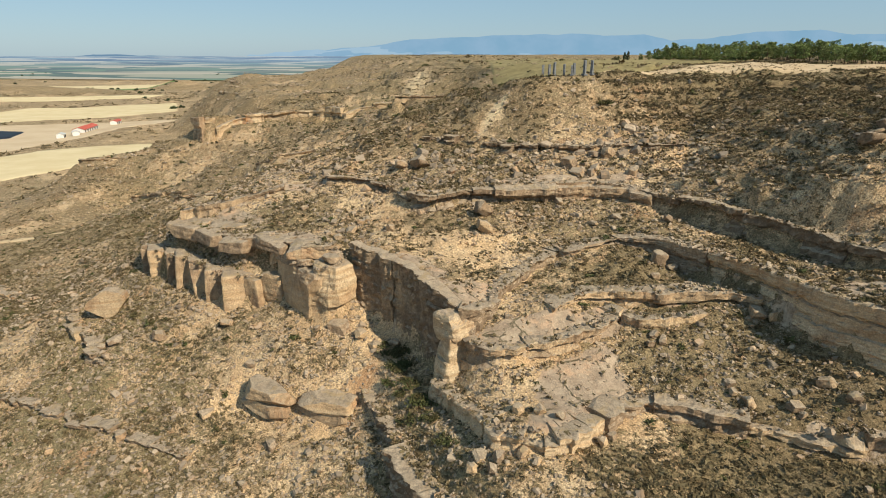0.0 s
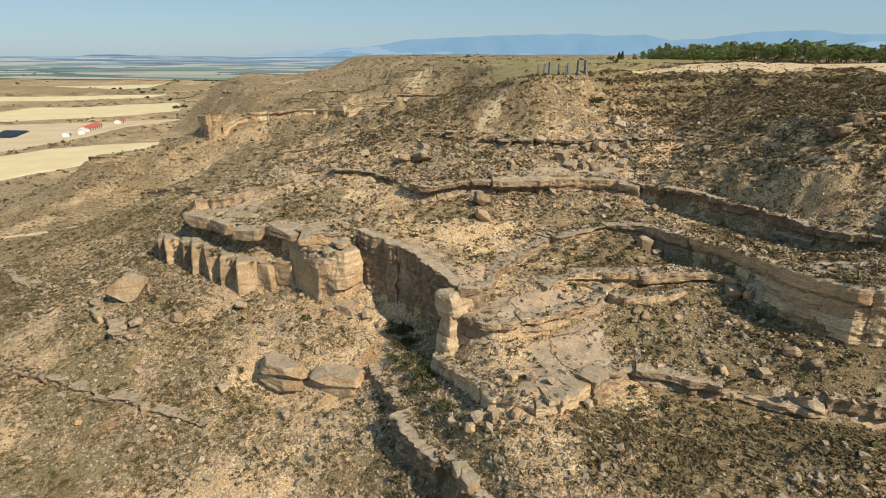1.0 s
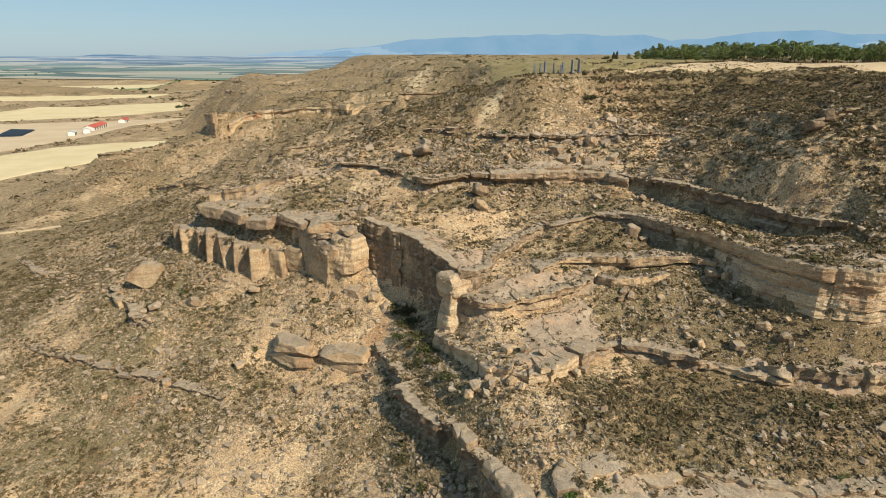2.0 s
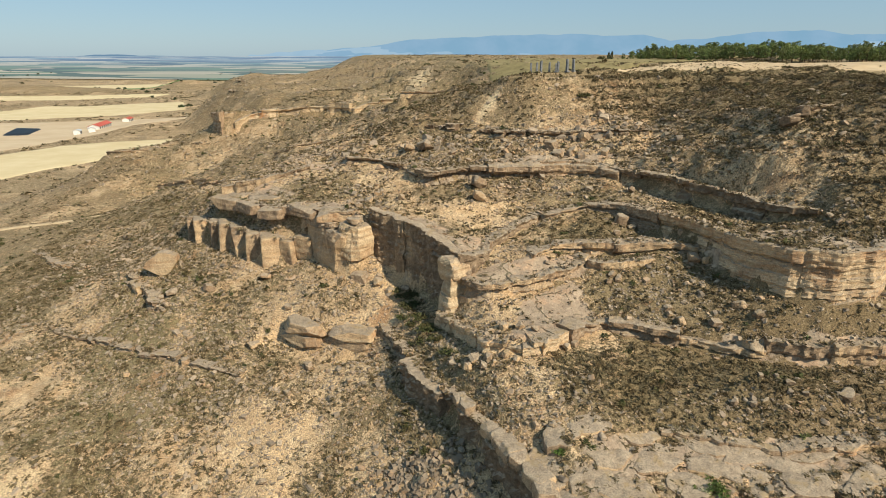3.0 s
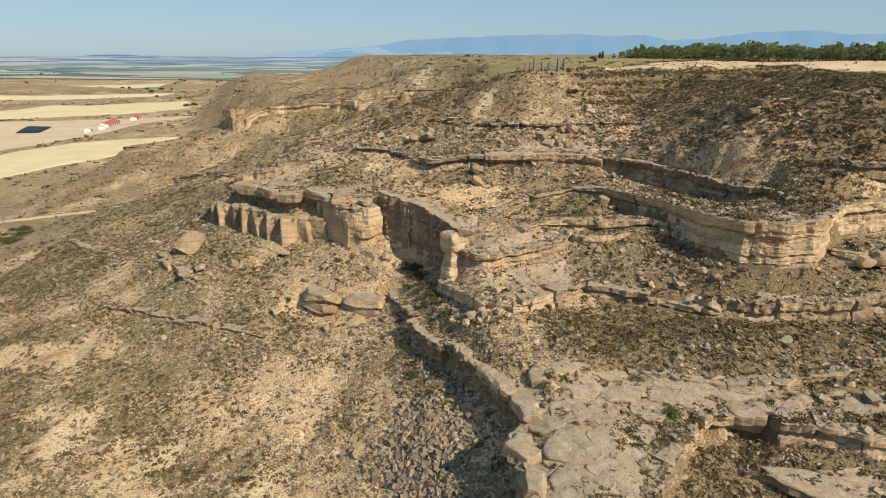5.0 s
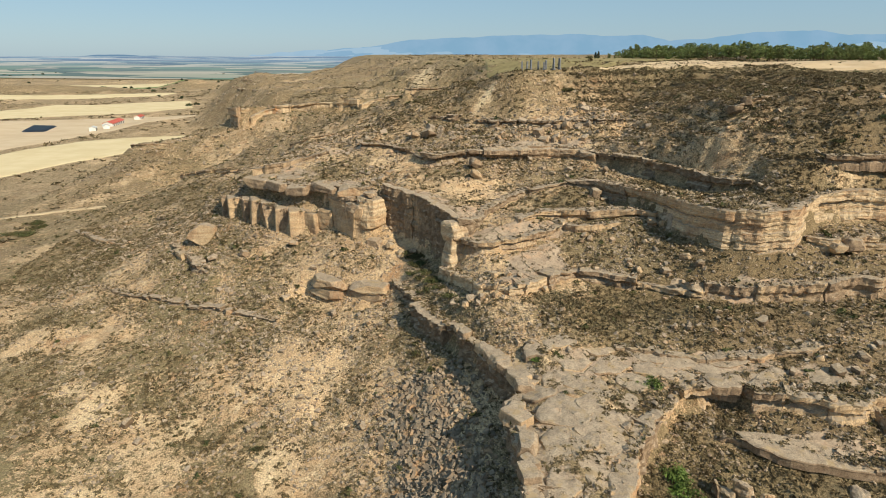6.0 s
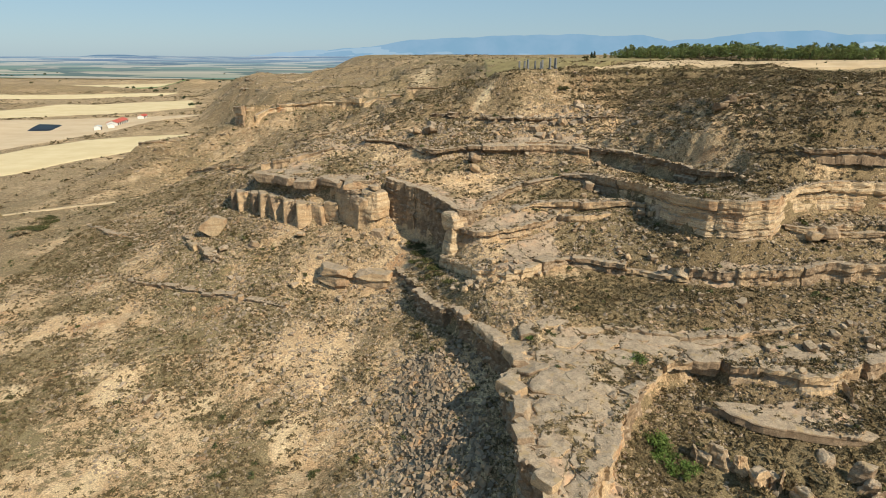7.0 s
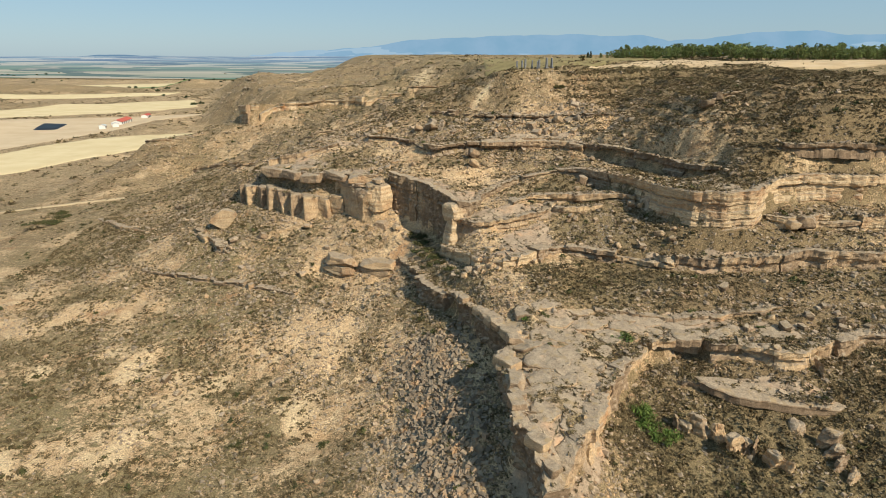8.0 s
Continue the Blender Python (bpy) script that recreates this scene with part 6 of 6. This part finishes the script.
x, y, r = scatter(16000, -820, -120, 140, 1000, lambda x, y: (0.45 + 0.7 * fbm([x, y], 45, 3, 101)) * (rough_height(x, y) < 7) * ~in_fields(x, y), 315)
merge_copies("scrub", tufts, x, y, 0.8 + 2.0 * r.random(len(x)) ** 2, r, M_SCRUB, 0.1, 0.55, 0.0, "grey-green scrub strips between the fields", "scrub")
# scattered trees and hedges of the plain
r = np.random.default_rng(91)
n = 360
x, y = r.uniform(-1500, -230, n), r.uniform(560, 1900, n)
keep = (fbm([x, y], 160, 2, 95) > 0.05) & (x < -240 - 0.25 * (y - 500))
merge_copies("far_trees", [tuft(900 + k, 60, 0.4, 0.9) for k in range(4)], x[keep], y[keep], 2.0 + 3.0 * r.random(keep.sum()), r, M_CYPRESS, 0.05, 0.9, 0.2, "dark far trees and hedges dotted over the plain", "trees")


# ---- the distance, with haze painted into its glowing colours ----
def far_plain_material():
    n = Nodes("far_plain_haze_glow", 1.0)
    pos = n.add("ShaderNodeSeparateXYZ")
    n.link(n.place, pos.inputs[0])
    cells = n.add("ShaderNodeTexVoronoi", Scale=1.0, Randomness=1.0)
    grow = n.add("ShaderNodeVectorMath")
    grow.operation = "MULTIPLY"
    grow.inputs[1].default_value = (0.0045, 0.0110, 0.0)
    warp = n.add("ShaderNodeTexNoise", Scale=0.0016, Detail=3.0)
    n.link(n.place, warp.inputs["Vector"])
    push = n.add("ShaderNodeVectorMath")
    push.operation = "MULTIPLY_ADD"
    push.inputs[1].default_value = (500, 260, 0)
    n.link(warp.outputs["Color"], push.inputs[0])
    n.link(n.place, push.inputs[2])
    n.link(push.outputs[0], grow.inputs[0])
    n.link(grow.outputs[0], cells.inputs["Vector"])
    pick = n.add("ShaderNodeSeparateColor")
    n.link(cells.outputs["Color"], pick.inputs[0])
    # Haze is painted as glow: the fields turn bluer with distance.
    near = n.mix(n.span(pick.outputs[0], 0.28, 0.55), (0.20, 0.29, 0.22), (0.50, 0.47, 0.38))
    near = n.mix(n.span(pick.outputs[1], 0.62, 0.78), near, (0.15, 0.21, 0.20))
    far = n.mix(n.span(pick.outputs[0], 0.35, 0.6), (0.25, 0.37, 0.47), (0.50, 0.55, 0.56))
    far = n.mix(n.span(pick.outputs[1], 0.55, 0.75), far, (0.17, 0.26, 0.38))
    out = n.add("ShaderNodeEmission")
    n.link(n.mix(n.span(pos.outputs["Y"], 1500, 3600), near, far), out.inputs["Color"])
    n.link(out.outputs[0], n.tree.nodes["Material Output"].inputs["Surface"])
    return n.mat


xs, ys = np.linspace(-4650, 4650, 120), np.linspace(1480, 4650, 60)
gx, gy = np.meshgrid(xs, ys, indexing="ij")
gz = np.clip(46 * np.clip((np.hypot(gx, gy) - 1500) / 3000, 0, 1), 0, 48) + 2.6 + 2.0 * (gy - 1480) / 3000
tagged(mesh_object("backdrop", np.stack([gx, gy, gz], -1).reshape(-1, 3), grid_faces(120, 60), far_plain_material(), smooth=True), "patchwork of far fields reaching the horizon, haze painted in", "distant plain", kind="structure")


def add_range(label, material, line, depth, rough, seed):
    line = np.array(line, float)
    x = np.linspace(line[0, 0], line[-1, 0], 420)
    top = np.interp(x, line[:, 0], line[:, 1]) + rough * fbm([x, x * 0], 260, 5, seed)
    rows = []
    for f in np.linspace(0, 1, 9):
        z = 20 + (np.maximum(top, 40) - 20) * f
        rows.append(np.stack([x, np.full(420, depth) + 200 * f + 40 * fbm([x, x * 0 + f * 900], 300, 3, seed + 1), z], 1))
    v = np.stack(rows, 1)
    return tagged(mesh_object("backdrop", v.reshape(-1, 3), grid_faces(420, 9)[:, ::-1], material, smooth=True), label, "mountain range", kind="structure")


# Air haze is put into these blue colours; the ranges glow by themselves.
M_RANGE = haze_glow_material("mountains_haze_glow", (0.22, 0.39, 0.54), (0.26, 0.42, 0.57), 0.004)
M_RANGE2 = haze_glow_material("foothills_haze_glow", (0.31, 0.47, 0.60), (0.35, 0.50, 0.62), 0.004)
M_MESA = haze_glow_material("mesa_haze_glow", (0.15, 0.26, 0.38), (0.18, 0.29, 0.41), 0.004)
add_range("mountain range on the horizon, painted pale blue with haze", M_RANGE, [(-1300, 70), (-816, 112), (-373, 150), (-195, 168), (204, 186), (515, 200), (958, 208), (1224, 195), (1535, 213), (1757, 173), (2023, 191), (2289, 217), (2644, 239), (2910, 248), (3176, 204), (3354, 217), (3900, 200), (4600, 180)], 4640, 9, 7)
add_range("foothills below a mountain range, painted paler with haze", M_RANGE2, [(-1500, 52), (-900, 90), (-500, 120), (0, 120), (900, 120), (2000, 130), (3200, 150), (4600, 120)], 4610, 16, 9)
add_range("long mesa on the horizon, painted blue with haze", M_MESA, [(-3000, 40), (-2800, 52), (-2650, 66), (-2420, 66), (-2300, 54), (-2000, 50), (-1700, 42)], 4500, 4, 11)
